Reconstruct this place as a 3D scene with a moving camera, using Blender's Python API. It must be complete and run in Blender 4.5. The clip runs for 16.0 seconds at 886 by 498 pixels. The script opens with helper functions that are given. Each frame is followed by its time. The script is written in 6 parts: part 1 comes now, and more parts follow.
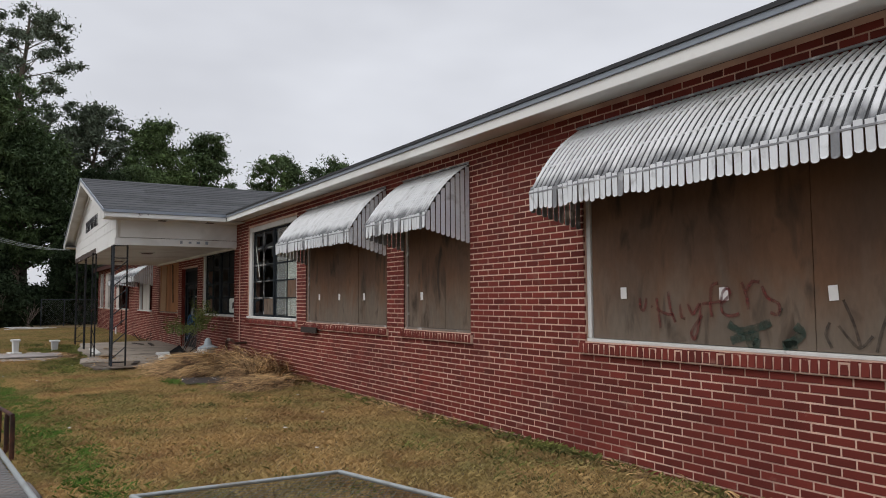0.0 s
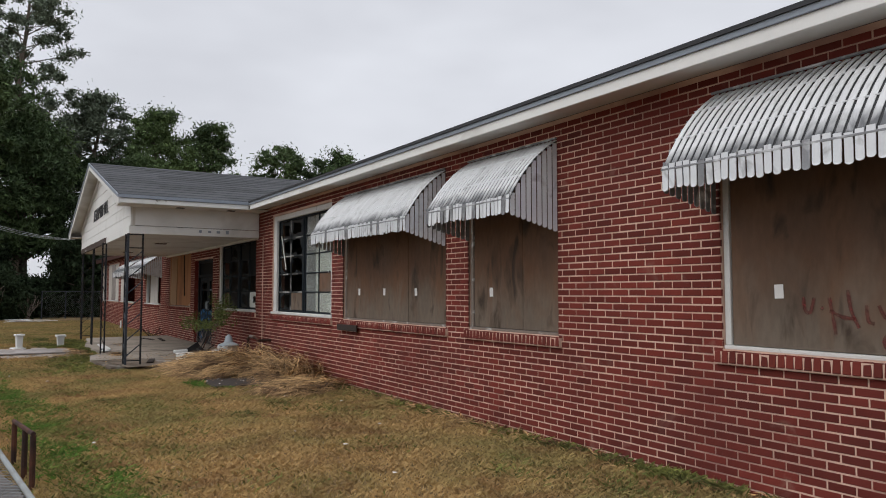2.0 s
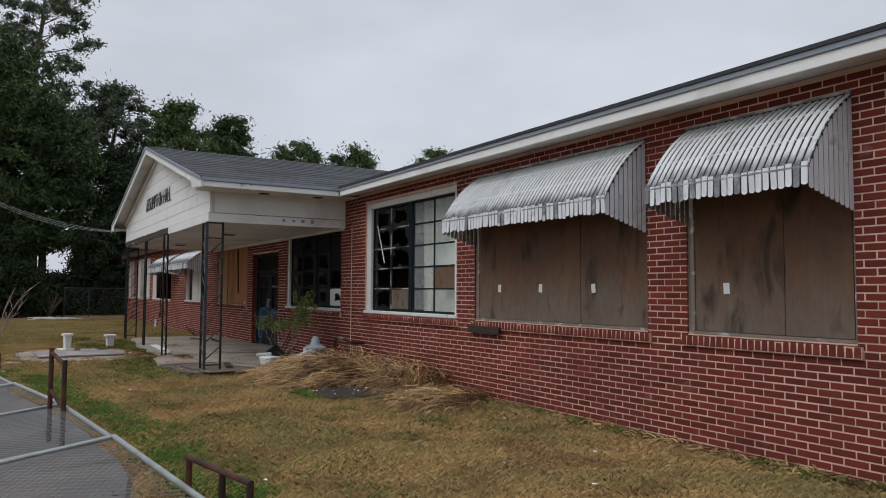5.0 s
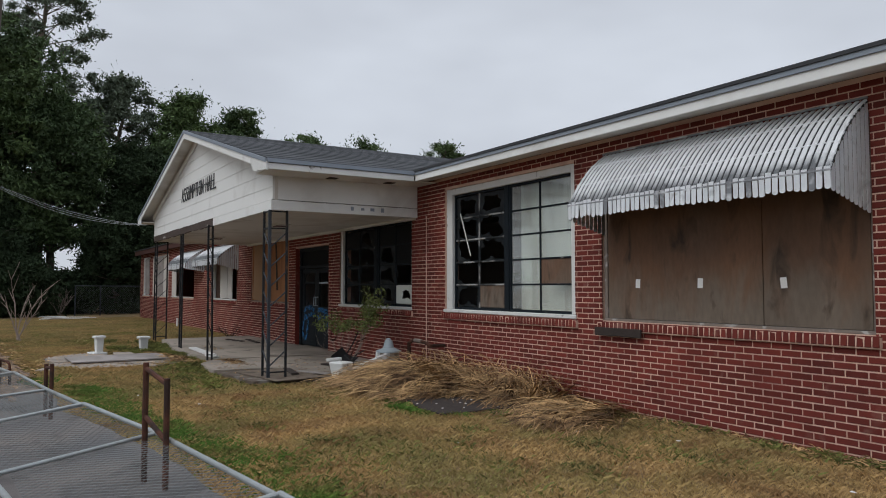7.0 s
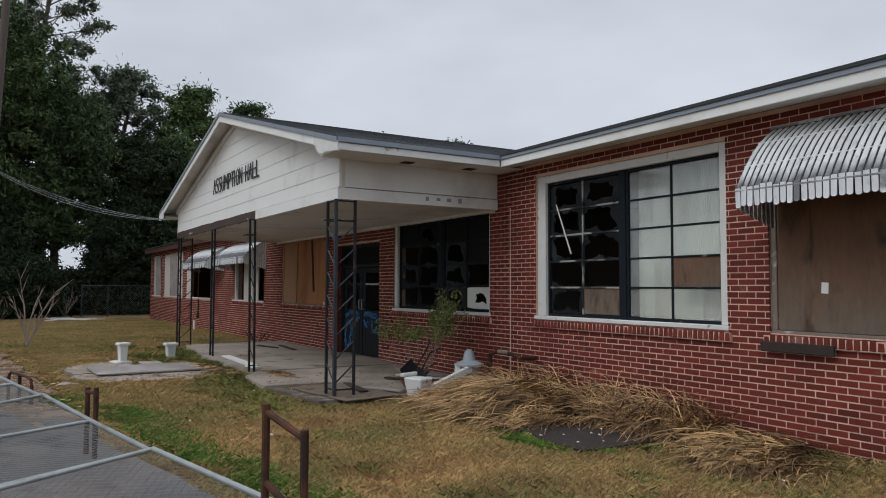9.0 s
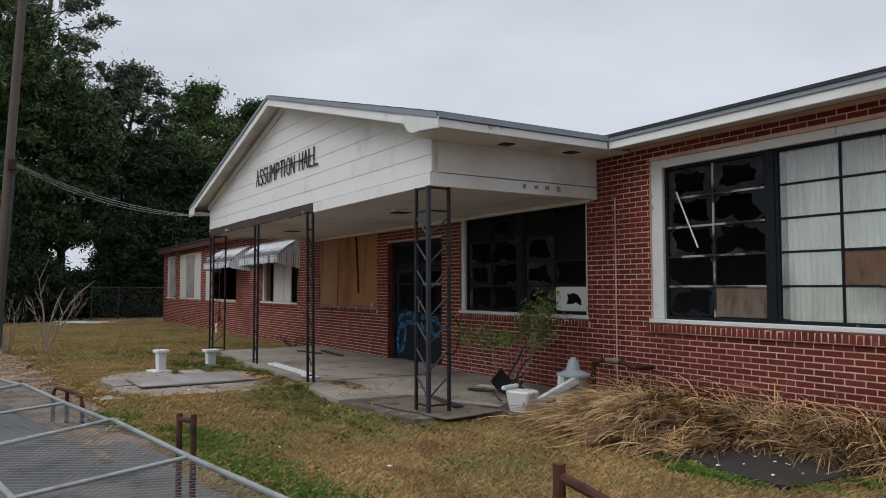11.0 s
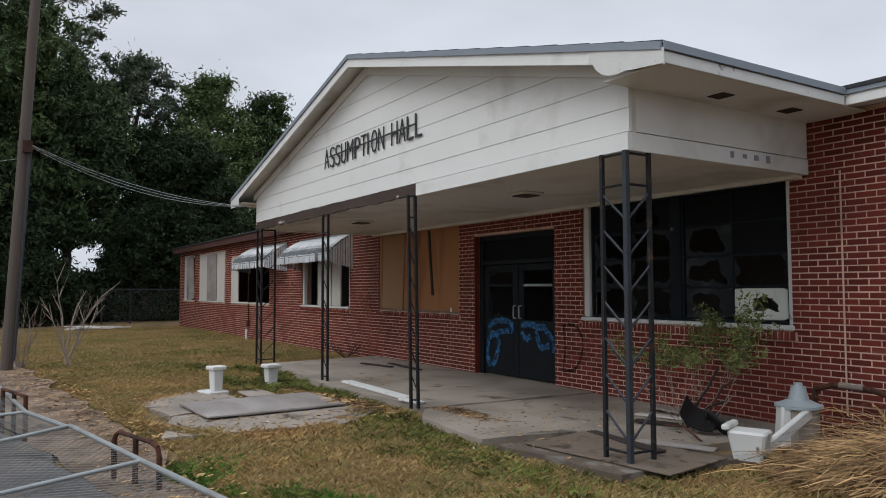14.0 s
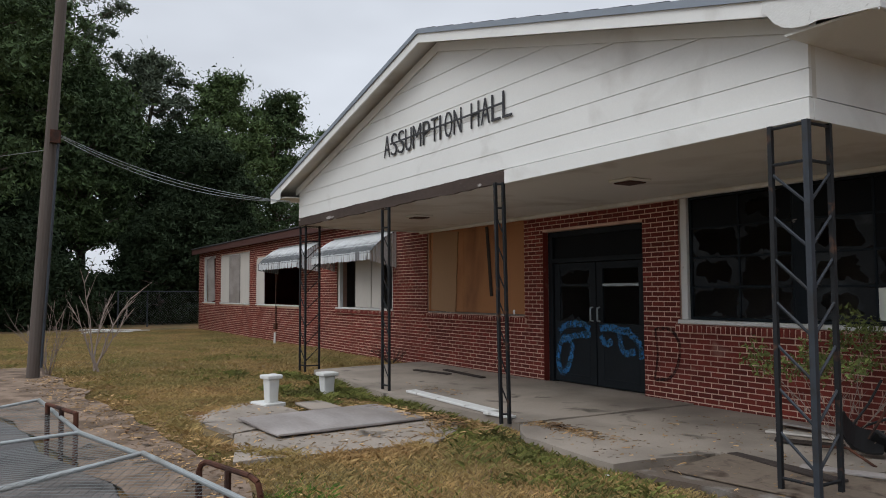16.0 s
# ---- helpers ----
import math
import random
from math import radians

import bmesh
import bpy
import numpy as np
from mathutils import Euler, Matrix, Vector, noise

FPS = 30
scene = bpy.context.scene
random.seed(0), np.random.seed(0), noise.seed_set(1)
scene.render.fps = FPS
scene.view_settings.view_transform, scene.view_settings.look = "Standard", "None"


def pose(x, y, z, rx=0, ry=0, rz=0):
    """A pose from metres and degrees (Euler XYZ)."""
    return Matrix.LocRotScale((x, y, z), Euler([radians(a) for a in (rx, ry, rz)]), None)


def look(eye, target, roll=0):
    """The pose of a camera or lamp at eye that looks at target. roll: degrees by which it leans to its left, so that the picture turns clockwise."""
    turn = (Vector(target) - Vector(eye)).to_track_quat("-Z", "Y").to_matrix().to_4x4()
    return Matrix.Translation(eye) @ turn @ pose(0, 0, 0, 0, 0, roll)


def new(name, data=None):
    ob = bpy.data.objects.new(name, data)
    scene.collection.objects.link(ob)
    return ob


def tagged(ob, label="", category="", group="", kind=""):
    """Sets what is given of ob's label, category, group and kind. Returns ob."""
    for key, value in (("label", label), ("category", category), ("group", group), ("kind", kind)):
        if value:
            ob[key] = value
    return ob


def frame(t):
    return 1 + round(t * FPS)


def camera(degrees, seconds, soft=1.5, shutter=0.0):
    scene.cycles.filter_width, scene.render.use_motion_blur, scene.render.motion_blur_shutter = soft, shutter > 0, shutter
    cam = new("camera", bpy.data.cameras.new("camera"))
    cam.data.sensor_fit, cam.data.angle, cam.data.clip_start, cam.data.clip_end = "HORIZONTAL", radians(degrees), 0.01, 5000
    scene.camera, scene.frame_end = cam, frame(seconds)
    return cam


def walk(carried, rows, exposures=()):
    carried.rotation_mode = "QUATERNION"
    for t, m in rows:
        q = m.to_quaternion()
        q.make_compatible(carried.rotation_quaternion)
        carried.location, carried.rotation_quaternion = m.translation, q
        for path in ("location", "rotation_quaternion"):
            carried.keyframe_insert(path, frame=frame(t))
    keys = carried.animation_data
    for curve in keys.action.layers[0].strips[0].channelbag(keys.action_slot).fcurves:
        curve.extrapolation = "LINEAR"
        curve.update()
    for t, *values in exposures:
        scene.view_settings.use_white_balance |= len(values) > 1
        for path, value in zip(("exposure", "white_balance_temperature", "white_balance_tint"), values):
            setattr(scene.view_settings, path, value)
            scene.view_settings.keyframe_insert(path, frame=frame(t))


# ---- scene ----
cam = camera(62.5, 16.0, soft=1.0)
PATH = [
    (0, (6.987, -4.587, 1.434), (5.28, -3.553, 1.568), -0.4),
    (0.5, (6.665, -4.662, 1.444), (4.959, -3.625, 1.573), -0.2),
    (1, (6.304, -4.652, 1.452), (4.598, -3.615, 1.571), -0.5),
    (1.5, (5.922, -4.638, 1.454), (4.217, -3.599, 1.572), -0.4),
    (2, (5.573, -4.725, 1.46), (3.869, -3.685, 1.578), 0.0),
    (2.5, (5.196, -4.762, 1.441), (3.49, -3.724, 1.558), -0.1),
    (3, (4.785, -4.861, 1.441), (3.08, -3.823, 1.56), 0.3),
    (3.5, (4.397, -5.054, 1.448), (2.691, -4.016, 1.568), 0.5),
    (4, (4.004, -5.237, 1.45), (2.299, -4.199, 1.569), 0.3),
    (4.5, (3.6, -5.467, 1.429), (1.896, -4.428, 1.549), 0.5),
    (5, (3.15, -5.629, 1.419), (1.445, -4.59, 1.535), 0.3),
    (7.5, (0.599, -6.209, 1.423), (-1.102, -5.161, 1.527), -0.0),
    (8, (0.055, -6.257, 1.442), (-1.645, -5.208, 1.546), 0.1),
    (10.5, (-2.21, -6.66, 1.463), (-3.904, -5.602, 1.569), -0.0),
    (11, (-2.647, -6.778, 1.451), (-4.34, -5.718, 1.557), -0.1),
    (11.5, (-3.139, -6.8, 1.451), (-4.832, -5.74, 1.557), -0.0),
    (12, (-3.624, -6.873, 1.459), (-5.315, -5.81, 1.565), -0.1),
    (12.5, (-4.082, -6.851, 1.465), (-5.775, -5.792, 1.571), -0.3),
    (13, (-4.543, -6.906, 1.469), (-6.235, -5.844, 1.575), -0.2),
    (13.5, (-4.982, -6.985, 1.472), (-6.672, -5.921, 1.578), -0.2),
    (14, (-5.443, -7.022, 1.468), (-7.131, -5.954, 1.577), -0.2),
    (14.5, (-5.836, -7.085, 1.441), (-7.522, -6.016, 1.554), -0.2),
    (15, (-6.235, -7.158, 1.416), (-7.922, -6.089, 1.53), -0.4),
    (15.5, (-6.519, -7.246, 1.425), (-8.204, -6.175, 1.543), -0.5),
    (16, (-6.803, -7.288, 1.444), (-8.496, -6.23, 1.559), -0.3),
]
EXPOSURES = [(0, 0.0, 6500, 10), (3, 0.05, 6450, 10), (5, -0.15, 6250, 9), (8, -0.16, 6200, 8), (11, -0.10, 6200, 8), (14, -0.02, 6220, 8), (16, 0.02, 6260, 8)]
walk(cam, [(t, look(eye, target, roll)) for t, eye, target, roll in PATH], EXPOSURES)

# ---------------------------------------------------------------- light
world = bpy.data.worlds.new("overcast")
scene.world = world
world.use_nodes = True
wn, wl = world.node_tree.nodes, world.node_tree.links
sky = wn.new("ShaderNodeTexSky")
sky.sky_type, sky.sun_disc = "NISHITA", False
sky.sun_elevation, sky.sun_rotation = radians(50), radians(205)
grey = wn.new("ShaderNodeHueSaturation")
grey.inputs["Saturation"].default_value = 0.22
grey.inputs["Value"].default_value = 0.12
wl.new(sky.outputs[0], grey.inputs["Color"])
co = wn.new("ShaderNodeTexCoord")
cmap = wn.new("ShaderNodeMapping")
cmap.inputs["Scale"].default_value = (1.0, 1.0, 2.6)
wl.new(co.outputs["Generated"], cmap.inputs["Vector"])
cn = wn.new("ShaderNodeTexNoise")
cn.inputs["Scale"].default_value, cn.inputs["Detail"].default_value = 1.7, 4.0
wl.new(cmap.outputs[0], cn.inputs["Vector"])
cr = wn.new("ShaderNodeValToRGB")
cr.color_ramp.elements[0].position, cr.color_ramp.elements[0].color = 0.3, (0.57, 0.585, 0.64, 1)
cr.color_ramp.elements[1].position, cr.color_ramp.elements[1].color = 0.72, (0.86, 0.885, 0.95, 1)
wl.new(cn.outputs["Fac"], cr.inputs[0])
sep = wn.new("ShaderNodeSeparateXYZ")
wl.new(co.outputs["Generated"], sep.inputs[0])
zen = wn.new("ShaderNodeMapRange")
zen.inputs["From Min"].default_value, zen.inputs["From Max"].default_value = 0.42, 0.95
zen.inputs["To Min"].default_value, zen.inputs["To Max"].default_value = 1.0, 2.3
wl.new(sep.outputs["Z"], zen.inputs["Value"])
cl = wn.new("ShaderNodeVectorMath")
cl.operation = "SCALE"
wl.new(cr.outputs[0], cl.inputs[0])
wl.new(zen.outputs[0], cl.inputs["Scale"])
wm = wn.new("ShaderNodeMixRGB")
wm.inputs[0].default_value = 0.85
wl.new(grey.outputs[0], wm.inputs[1])
wl.new(cl.outputs[0], wm.inputs[2])
wl.new(wm.outputs[0], wn["Background"].inputs["Color"])
wn["Background"].inputs["Strength"].default_value = 1.0

sun = new("sun", bpy.data.lights.new("sun", "SUN"))
sun.data.energy, sun.data.angle, sun.data.color = 1.15, radians(40), (1.0, 0.96, 0.91)
sun.matrix_world = look((-4, -22, 26), (-6, 0, 0))


# ---------------------------------------------------------------- materials
def mat(name, base, rough=0.8, vary=0.12, scale=6.0, fine=80.0, bump=0.15, island=0.0, random_ob=0.0, stain=None,
        stain_scale=1.2, stain_at=0.55, stain_soft=0.12, metal=0.0, stretch=(1, 1, 1), second=None, spec=0.3, wash=None):
    """A worn surface: two scales of noise over the base, optional stains, an optional second tone, and relief."""
    m = bpy.data.materials.new(name)
    m.use_nodes = True
    n, l = m.node_tree.nodes, m.node_tree.links
    b = n["Principled BSDF"]
    b.inputs["Roughness"].default_value, b.inputs["Metallic"].default_value = rough, metal
    b.inputs["Specular IOR Level"].default_value = spec
    geo = n.new("ShaderNodeNewGeometry")
    mp = n.new("ShaderNodeMapping")
    mp.inputs["Scale"].default_value = stretch
    l.new(geo.outputs["Position"], mp.inputs["Vector"])

    def noise_of(s, detail=4.0, distort=0.0):
        t = n.new("ShaderNodeTexNoise")
        t.inputs["Scale"].default_value, t.inputs["Detail"].default_value = s, detail
        t.inputs["Distortion"].default_value = distort
        l.new(mp.outputs[0], t.inputs["Vector"])
        return t.outputs["Fac"]

    def math_of(op, a, c):
        t = n.new("ShaderNodeMath")
        t.operation = op
        for i, v in enumerate((a, c)):
            if isinstance(v, (int, float)):
                t.inputs[i].default_value = v
            else:
                l.new(v, t.inputs[i])
        return t.outputs[0]

    big, small = noise_of(scale), noise_of(fine, 3.0)
    tone = math_of("ADD", math_of("MULTIPLY", math_of("SUBTRACT", big, 0.5), 2 * vary),
                   math_of("MULTIPLY", math_of("SUBTRACT", small, 0.5), 1.4 * vary))
    if island:
        tone = math_of("ADD", tone, math_of("MULTIPLY", math_of("SUBTRACT", geo.outputs["Random Per Island"], 0.5), island))
    if random_ob:
        oi = n.new("ShaderNodeObjectInfo")
        tone = math_of("ADD", tone, math_of("MULTIPLY", math_of("SUBTRACT", oi.outputs["Random"], 0.5), random_ob))
    colour = n.new("ShaderNodeRGB")
    colour.outputs[0].default_value = (*base, 1)
    out = colour.outputs[0]

    def mix(fac, a, rgb):
        t = n.new("ShaderNodeMixRGB")
        l.new(fac, t.inputs[0])
        l.new(a, t.inputs[1])
        t.inputs[2].default_value = (*rgb, 1)
        return t.outputs[0]

    def step(fac, at, soft):
        t = n.new("ShaderNodeMapRange")
        t.inputs["From Min"].default_value, t.inputs["From Max"].default_value = at - soft, at + soft
        l.new(fac, t.inputs["Value"])
        return t.outputs[0]

    if second:
        out = mix(step(noise_of(second[1], 5.0), second[2], second[3]), out, second[0])
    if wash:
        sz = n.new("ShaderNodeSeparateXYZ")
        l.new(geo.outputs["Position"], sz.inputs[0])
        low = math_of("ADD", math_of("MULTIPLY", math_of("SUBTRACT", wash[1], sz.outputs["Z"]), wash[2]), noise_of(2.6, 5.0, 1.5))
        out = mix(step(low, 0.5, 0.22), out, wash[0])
    if stain:
        out = mix(step(noise_of(stain_scale, 6.0, 0.6), stain_at, stain_soft), out, stain)
    sc = n.new("ShaderNodeVectorMath")
    sc.operation = "SCALE"
    l.new(out, sc.inputs[0])
    l.new(math_of("ADD", tone, 1.0), sc.inputs["Scale"])
    l.new(sc.outputs[0], b.inputs["Base Color"])
    if bump:
        bp = n.new("ShaderNodeBump")
        bp.inputs["Strength"].default_value, bp.inputs["Distance"].default_value = bump, 0.01
        l.new(math_of("ADD", small, big), bp.inputs["Height"])
        l.new(bp.outputs[0], b.inputs["Normal"])
    return m


def glass_mat(name, tint, rough):
    m = bpy.data.materials.new(name)
    m.use_nodes = True
    b = m.node_tree.nodes["Principled BSDF"]
    b.inputs["Base Color"].default_value = (*tint, 1)
    b.inputs["Roughness"].default_value = rough
    b.inputs["Transmission Weight"].default_value = 0.9
    return m


BRICK = mat("brick", (0.150, 0.025, 0.017), 0.85, 0.18, 5.0, 120, 0.3, island=0.5, second=((0.105, 0.020, 0.015), 1.1, 0.56, 0.2),
            stain=(0.21, 0.10, 0.08), stain_scale=3.5, stain_at=0.72, stain_soft=0.08)
BRICK_PIECE = mat("brick_piece", (0.150, 0.025, 0.017), 0.85, 0.18, 5.0, 120, 0.3, random_ob=0.5, second=((0.105, 0.020, 0.015), 1.1, 0.56, 0.2),
                  stain=(0.21, 0.10, 0.08), stain_scale=3.5, stain_at=0.72, stain_soft=0.08)
MORTAR = mat("mortar", (0.60, 0.41, 0.32), 0.95, 0.15, 3.0, 90, 0.2, stain=(0.30, 0.17, 0.14), stain_scale=0.9, stain_at=0.62)
WHITE = mat("white_paint", (0.72, 0.72, 0.70), 0.55, 0.05, 1.5, 60, 0.08, stain=(0.45, 0.43, 0.40), stain_scale=1.3, stain_at=0.72, stain_soft=0.15)
WHITE_WORN = mat("worn_white_paint", (0.62, 0.62, 0.60), 0.65, 0.10, 6, 70, 0.2, stain=(0.16, 0.14, 0.12), stain_scale=7, stain_at=0.70, stain_soft=0.04)
SOFFIT = mat("soffit_paint", (0.70, 0.69, 0.65), 0.6, 0.06, 1.2, 40, 0.06, stain=(0.40, 0.36, 0.30), stain_scale=1.0, stain_at=0.66, stain_soft=0.15)
FRAME_GREY = mat("grey_drip_edge", (0.22, 0.25, 0.29), 0.5, 0.08, 3, 60, 0.05)
ALU = mat("weathered_white_aluminium", (0.66, 0.68, 0.70), 0.42, 0.10, 5, 50, 0.1, island=0.12, random_ob=0.12,
          stain=(0.28, 0.28, 0.28), stain_scale=5.0, stain_at=0.68, stain_soft=0.10, stretch=(1.6, 1, 1), spec=0.5)
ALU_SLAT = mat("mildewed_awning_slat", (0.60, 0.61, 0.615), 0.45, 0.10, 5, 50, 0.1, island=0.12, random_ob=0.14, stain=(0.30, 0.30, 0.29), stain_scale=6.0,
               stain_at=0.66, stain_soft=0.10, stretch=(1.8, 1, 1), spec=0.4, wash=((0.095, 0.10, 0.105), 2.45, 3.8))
# near-black pan: the shade in the slots between slats is in its colour
PAN_SHADE = mat("dark_awning_pan", (0.035, 0.036, 0.038), 0.7, 0.2, 8, 60, 0.05)
# mildewed tabs and tube frame; also the shaded tone of the west cheeks
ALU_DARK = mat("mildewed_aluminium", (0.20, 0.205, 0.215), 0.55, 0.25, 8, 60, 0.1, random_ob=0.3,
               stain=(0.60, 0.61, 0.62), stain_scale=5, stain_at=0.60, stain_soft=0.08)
PLY = mat("weathered_plywood", (0.150, 0.082, 0.048), 0.85, 0.3, 2.2, 28, 0.3, stretch=(1, 1, 0.35),
          wash=((0.150, 0.118, 0.090), 1.42, 0.8), second=((0.12, 0.078, 0.055), 1.4, 0.56, 0.12), stain=(0.055, 0.038, 0.027), stain_scale=5.0, stain_at=0.62, stain_soft=0.07)
PLY_ORANGE = mat("sheltered_plywood", (0.36, 0.165, 0.07), 0.8, 0.10, 1.2, 40, 0.1, stretch=(1, 1, 0.3),
                 stain=(0.16, 0.07, 0.035), stain_scale=1.5, stain_at=0.62, stain_soft=0.12)
PLY_TAN = mat("tan_plywood", (0.31, 0.185, 0.10), 0.8, 0.10, 1.2, 40, 0.1, stretch=(1, 1, 0.3))
RUBBLE = mat("dirty_rubble", (0.115, 0.09, 0.07), 1.0, 0.35, 4.0, 60, 0.6, second=((0.19, 0.17, 0.15), 5.0, 0.58, 0.06))
PLY_PALE = mat("pale_plywood", (0.52, 0.49, 0.45), 0.8, 0.10, 2, 40, 0.1, stretch=(1, 1, 0.3))
OLD_WOOD = mat("bare_grey_wood", (0.20, 0.165, 0.14), 0.9, 0.2, 5, 50, 0.2, stain=(0.45, 0.44, 0.42), stain_scale=6, stain_at=0.62, stain_soft=0.05)
PLY_GREY = mat("grey_plywood", (0.23, 0.205, 0.19), 0.9, 0.2, 2.5, 40, 0.3, stretch=(0.4, 1, 1), second=((0.33, 0.30, 0.285), 2.0, 0.5, 0.12))
DARK_FRAME = mat("dark_steel_sash", (0.009, 0.013, 0.017), 0.7, 0.2, 9, 60, 0.15, spec=0.15, stain=(0.35, 0.34, 0.32), stain_scale=6, stain_at=0.73, stain_soft=0.04)
IRON = mat("black_painted_iron", (0.014, 0.015, 0.017), 0.75, 0.2, 9, 60, 0.1, stain=(0.10, 0.05, 0.03), stain_scale=7, stain_at=0.66, stain_soft=0.06)
IRON_BLUE = mat("faded_blue_grey_iron", (0.034, 0.040, 0.050), 0.55, 0.2, 9, 60, 0.1, stain=(0.03, 0.03, 0.03), stain_scale=5, stain_at=0.60, stain_soft=0.1)
RUST = mat("rusty_pipe", (0.085, 0.032, 0.018), 0.85, 0.35, 10, 90, 0.3, second=((0.03, 0.016, 0.012), 7, 0.5, 0.1))
GALV = mat("galvanised_pipe", (0.29, 0.31, 0.31), 0.45, 0.12, 8, 60, 0.08, metal=0.35, stain=(0.20, 0.19, 0.17), stain_scale=4, stain_at=0.62)
WIRE = mat("chain_link_wire", (0.15, 0.16, 0.16), 0.5, 0.2, 8, 60, 0.0, metal=0.4)
SHINGLE = mat("grey_asphalt_shingle", (0.050, 0.052, 0.056), 0.95, 0.2, 2.0, 140, 0.4, island=0.55)
CONCRETE = mat("stained_concrete", (0.32, 0.275, 0.23), 0.9, 0.18, 1.6, 60, 0.3, second=((0.20, 0.172, 0.145), 0.9, 0.55, 0.12),
               stain=(0.10, 0.085, 0.07), stain_scale=2.4, stain_at=0.66, stain_soft=0.06)
ASPHALT = mat("old_asphalt", (0.105, 0.10, 0.10), 0.95, 0.2, 1.5, 160, 0.5, second=((0.17, 0.145, 0.13), 0.8, 0.52, 0.14),
              stain=(0.05, 0.047, 0.045), stain_scale=2.0, stain_at=0.62)
SOIL = mat("lawn_soil", (0.22, 0.14, 0.065), 1.0, 0.25, 1.2, 60, 0.6, second=((0.115, 0.095, 0.04), 0.5, 0.55, 0.12),
           stain=(0.06, 0.045, 0.028), stain_scale=3, stain_at=0.64)
DIRT = mat("sandy_dirt", (0.22, 0.16, 0.118), 1.0, 0.3, 2.2, 45, 0.7, second=((0.105, 0.072, 0.048), 2.6, 0.52, 0.10), stain=(0.06, 0.045, 0.032), stain_scale=5.0, stain_at=0.64, stain_soft=0.05)
STRAW = mat("dead_straw", (0.41, 0.26, 0.12), 0.9, 0.2, 3, 40, 0.0, island=1.4, second=((0.11, 0.062, 0.03), 3.0, 0.52, 0.1))
FRESH = mat("fresh_clover", (0.085, 0.16, 0.024), 0.9, 0.25, 1.5, 30, 0.0, island=0.8, second=((0.15, 0.15, 0.04), 1.6, 0.56, 0.1))
GRASS = mat("dry_lawn_grass", (0.46, 0.305, 0.130), 0.95, 0.2, 0.9, 30, 0.0, island=0.6, second=((0.265, 0.222, 0.085), 0.8, 0.52, 0.12),
            stain=(0.27, 0.155, 0.07), stain_scale=1.7, stain_at=0.60)
GRASS_FAR = mat("olive_lawn_grass", (0.34, 0.235, 0.10), 0.95, 0.2, 0.9, 30, 0.0, island=0.6, second=((0.235, 0.195, 0.075), 0.6, 0.5, 0.12))
GREEN = mat("green_weeds", (0.18, 0.19, 0.05), 0.9, 0.25, 1.5, 30, 0.0, island=0.8, second=((0.10, 0.10, 0.03), 1.6, 0.52, 0.1))
LEAF = mat("pine_foliage", (0.052, 0.082, 0.034), 0.9, 0.3, 0.25, 8, 0.0, island=0.9, second=((0.080, 0.120, 0.042), 0.18, 0.52, 0.1))
# darker copy of the foliage: shade low under the trees is in its colour
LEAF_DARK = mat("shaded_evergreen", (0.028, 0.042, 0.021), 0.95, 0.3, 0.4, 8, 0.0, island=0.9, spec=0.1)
# paler green: the haze over distant trees is put into the leaf colour
LEAF_HAZE = mat("far_foliage", (0.10, 0.125, 0.085), 0.9, 0.3, 0.25, 8, 0.0, island=0.8)
LEAF_BRIGHT = mat("sapling_leaves", (0.13, 0.155, 0.045), 0.8, 0.2, 3, 30, 0.0, island=0.9)
BEAM_WOOD = mat("peeling_beam", (0.062, 0.045, 0.038), 0.95, 0.35, 5, 40, 0.5, stretch=(0.3, 1, 1.5), stain=(0.42, 0.40, 0.38), stain_scale=7, stain_at=0.66, stain_soft=0.04)
BARK = mat("grey_bark", (0.11, 0.088, 0.07), 0.95, 0.25, 3, 50, 0.5, stretch=(1, 1, 0.25))
POLE_WOOD = mat("utility_pole_wood", (0.10, 0.083, 0.072), 0.9, 0.2, 3, 50, 0.3, stretch=(3, 3, 0.15), stain=(0.09, 0.07, 0.06), stain_scale=3)
TWIG = mat("bare_twigs", (0.24, 0.19, 0.16), 0.9, 0.2, 5, 40, 0.1)
BLACK = mat("black_plastic", (0.015, 0.015, 0.016), 0.5, 0.15, 5, 60, 0.05)
DOOR = mat("dark_door_paint", (0.010, 0.013, 0.016), 0.65, 0.2, 4, 60, 0.08, spec=0.2)
# dark plaster tone: part of the rooms' dimness is put into the colour
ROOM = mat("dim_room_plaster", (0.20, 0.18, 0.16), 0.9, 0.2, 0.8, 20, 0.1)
CURTAIN = mat("grimy_white_blind", (0.62, 0.64, 0.58), 0.85, 0.08, 1.2, 20, 0.05, stretch=(3, 1, 0.4), stain=(0.40, 0.39, 0.34), stain_scale=1.5, stain_at=0.60)
PANE = glass_mat("dirty_pane", (0.88, 0.92, 0.90), 0.03)
GLAZE_BAR = mat("peeling_glazing_bar", (0.30, 0.30, 0.29), 0.7, 0.2, 9, 60, 0.15, stain=(0.015, 0.018, 0.02), stain_scale=2.6, stain_at=0.52, stain_soft=0.05)
# opaque near-black glass with paler blotches; nothing shows through it
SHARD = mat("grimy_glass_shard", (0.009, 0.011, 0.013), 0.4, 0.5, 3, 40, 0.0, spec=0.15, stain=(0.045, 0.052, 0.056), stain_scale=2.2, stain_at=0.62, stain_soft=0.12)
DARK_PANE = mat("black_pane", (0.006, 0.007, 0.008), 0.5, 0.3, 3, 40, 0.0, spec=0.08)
PAPER = mat("white_paper_tag", (0.75, 0.74, 0.72), 0.8, 0.05, 3, 60, 0.0)


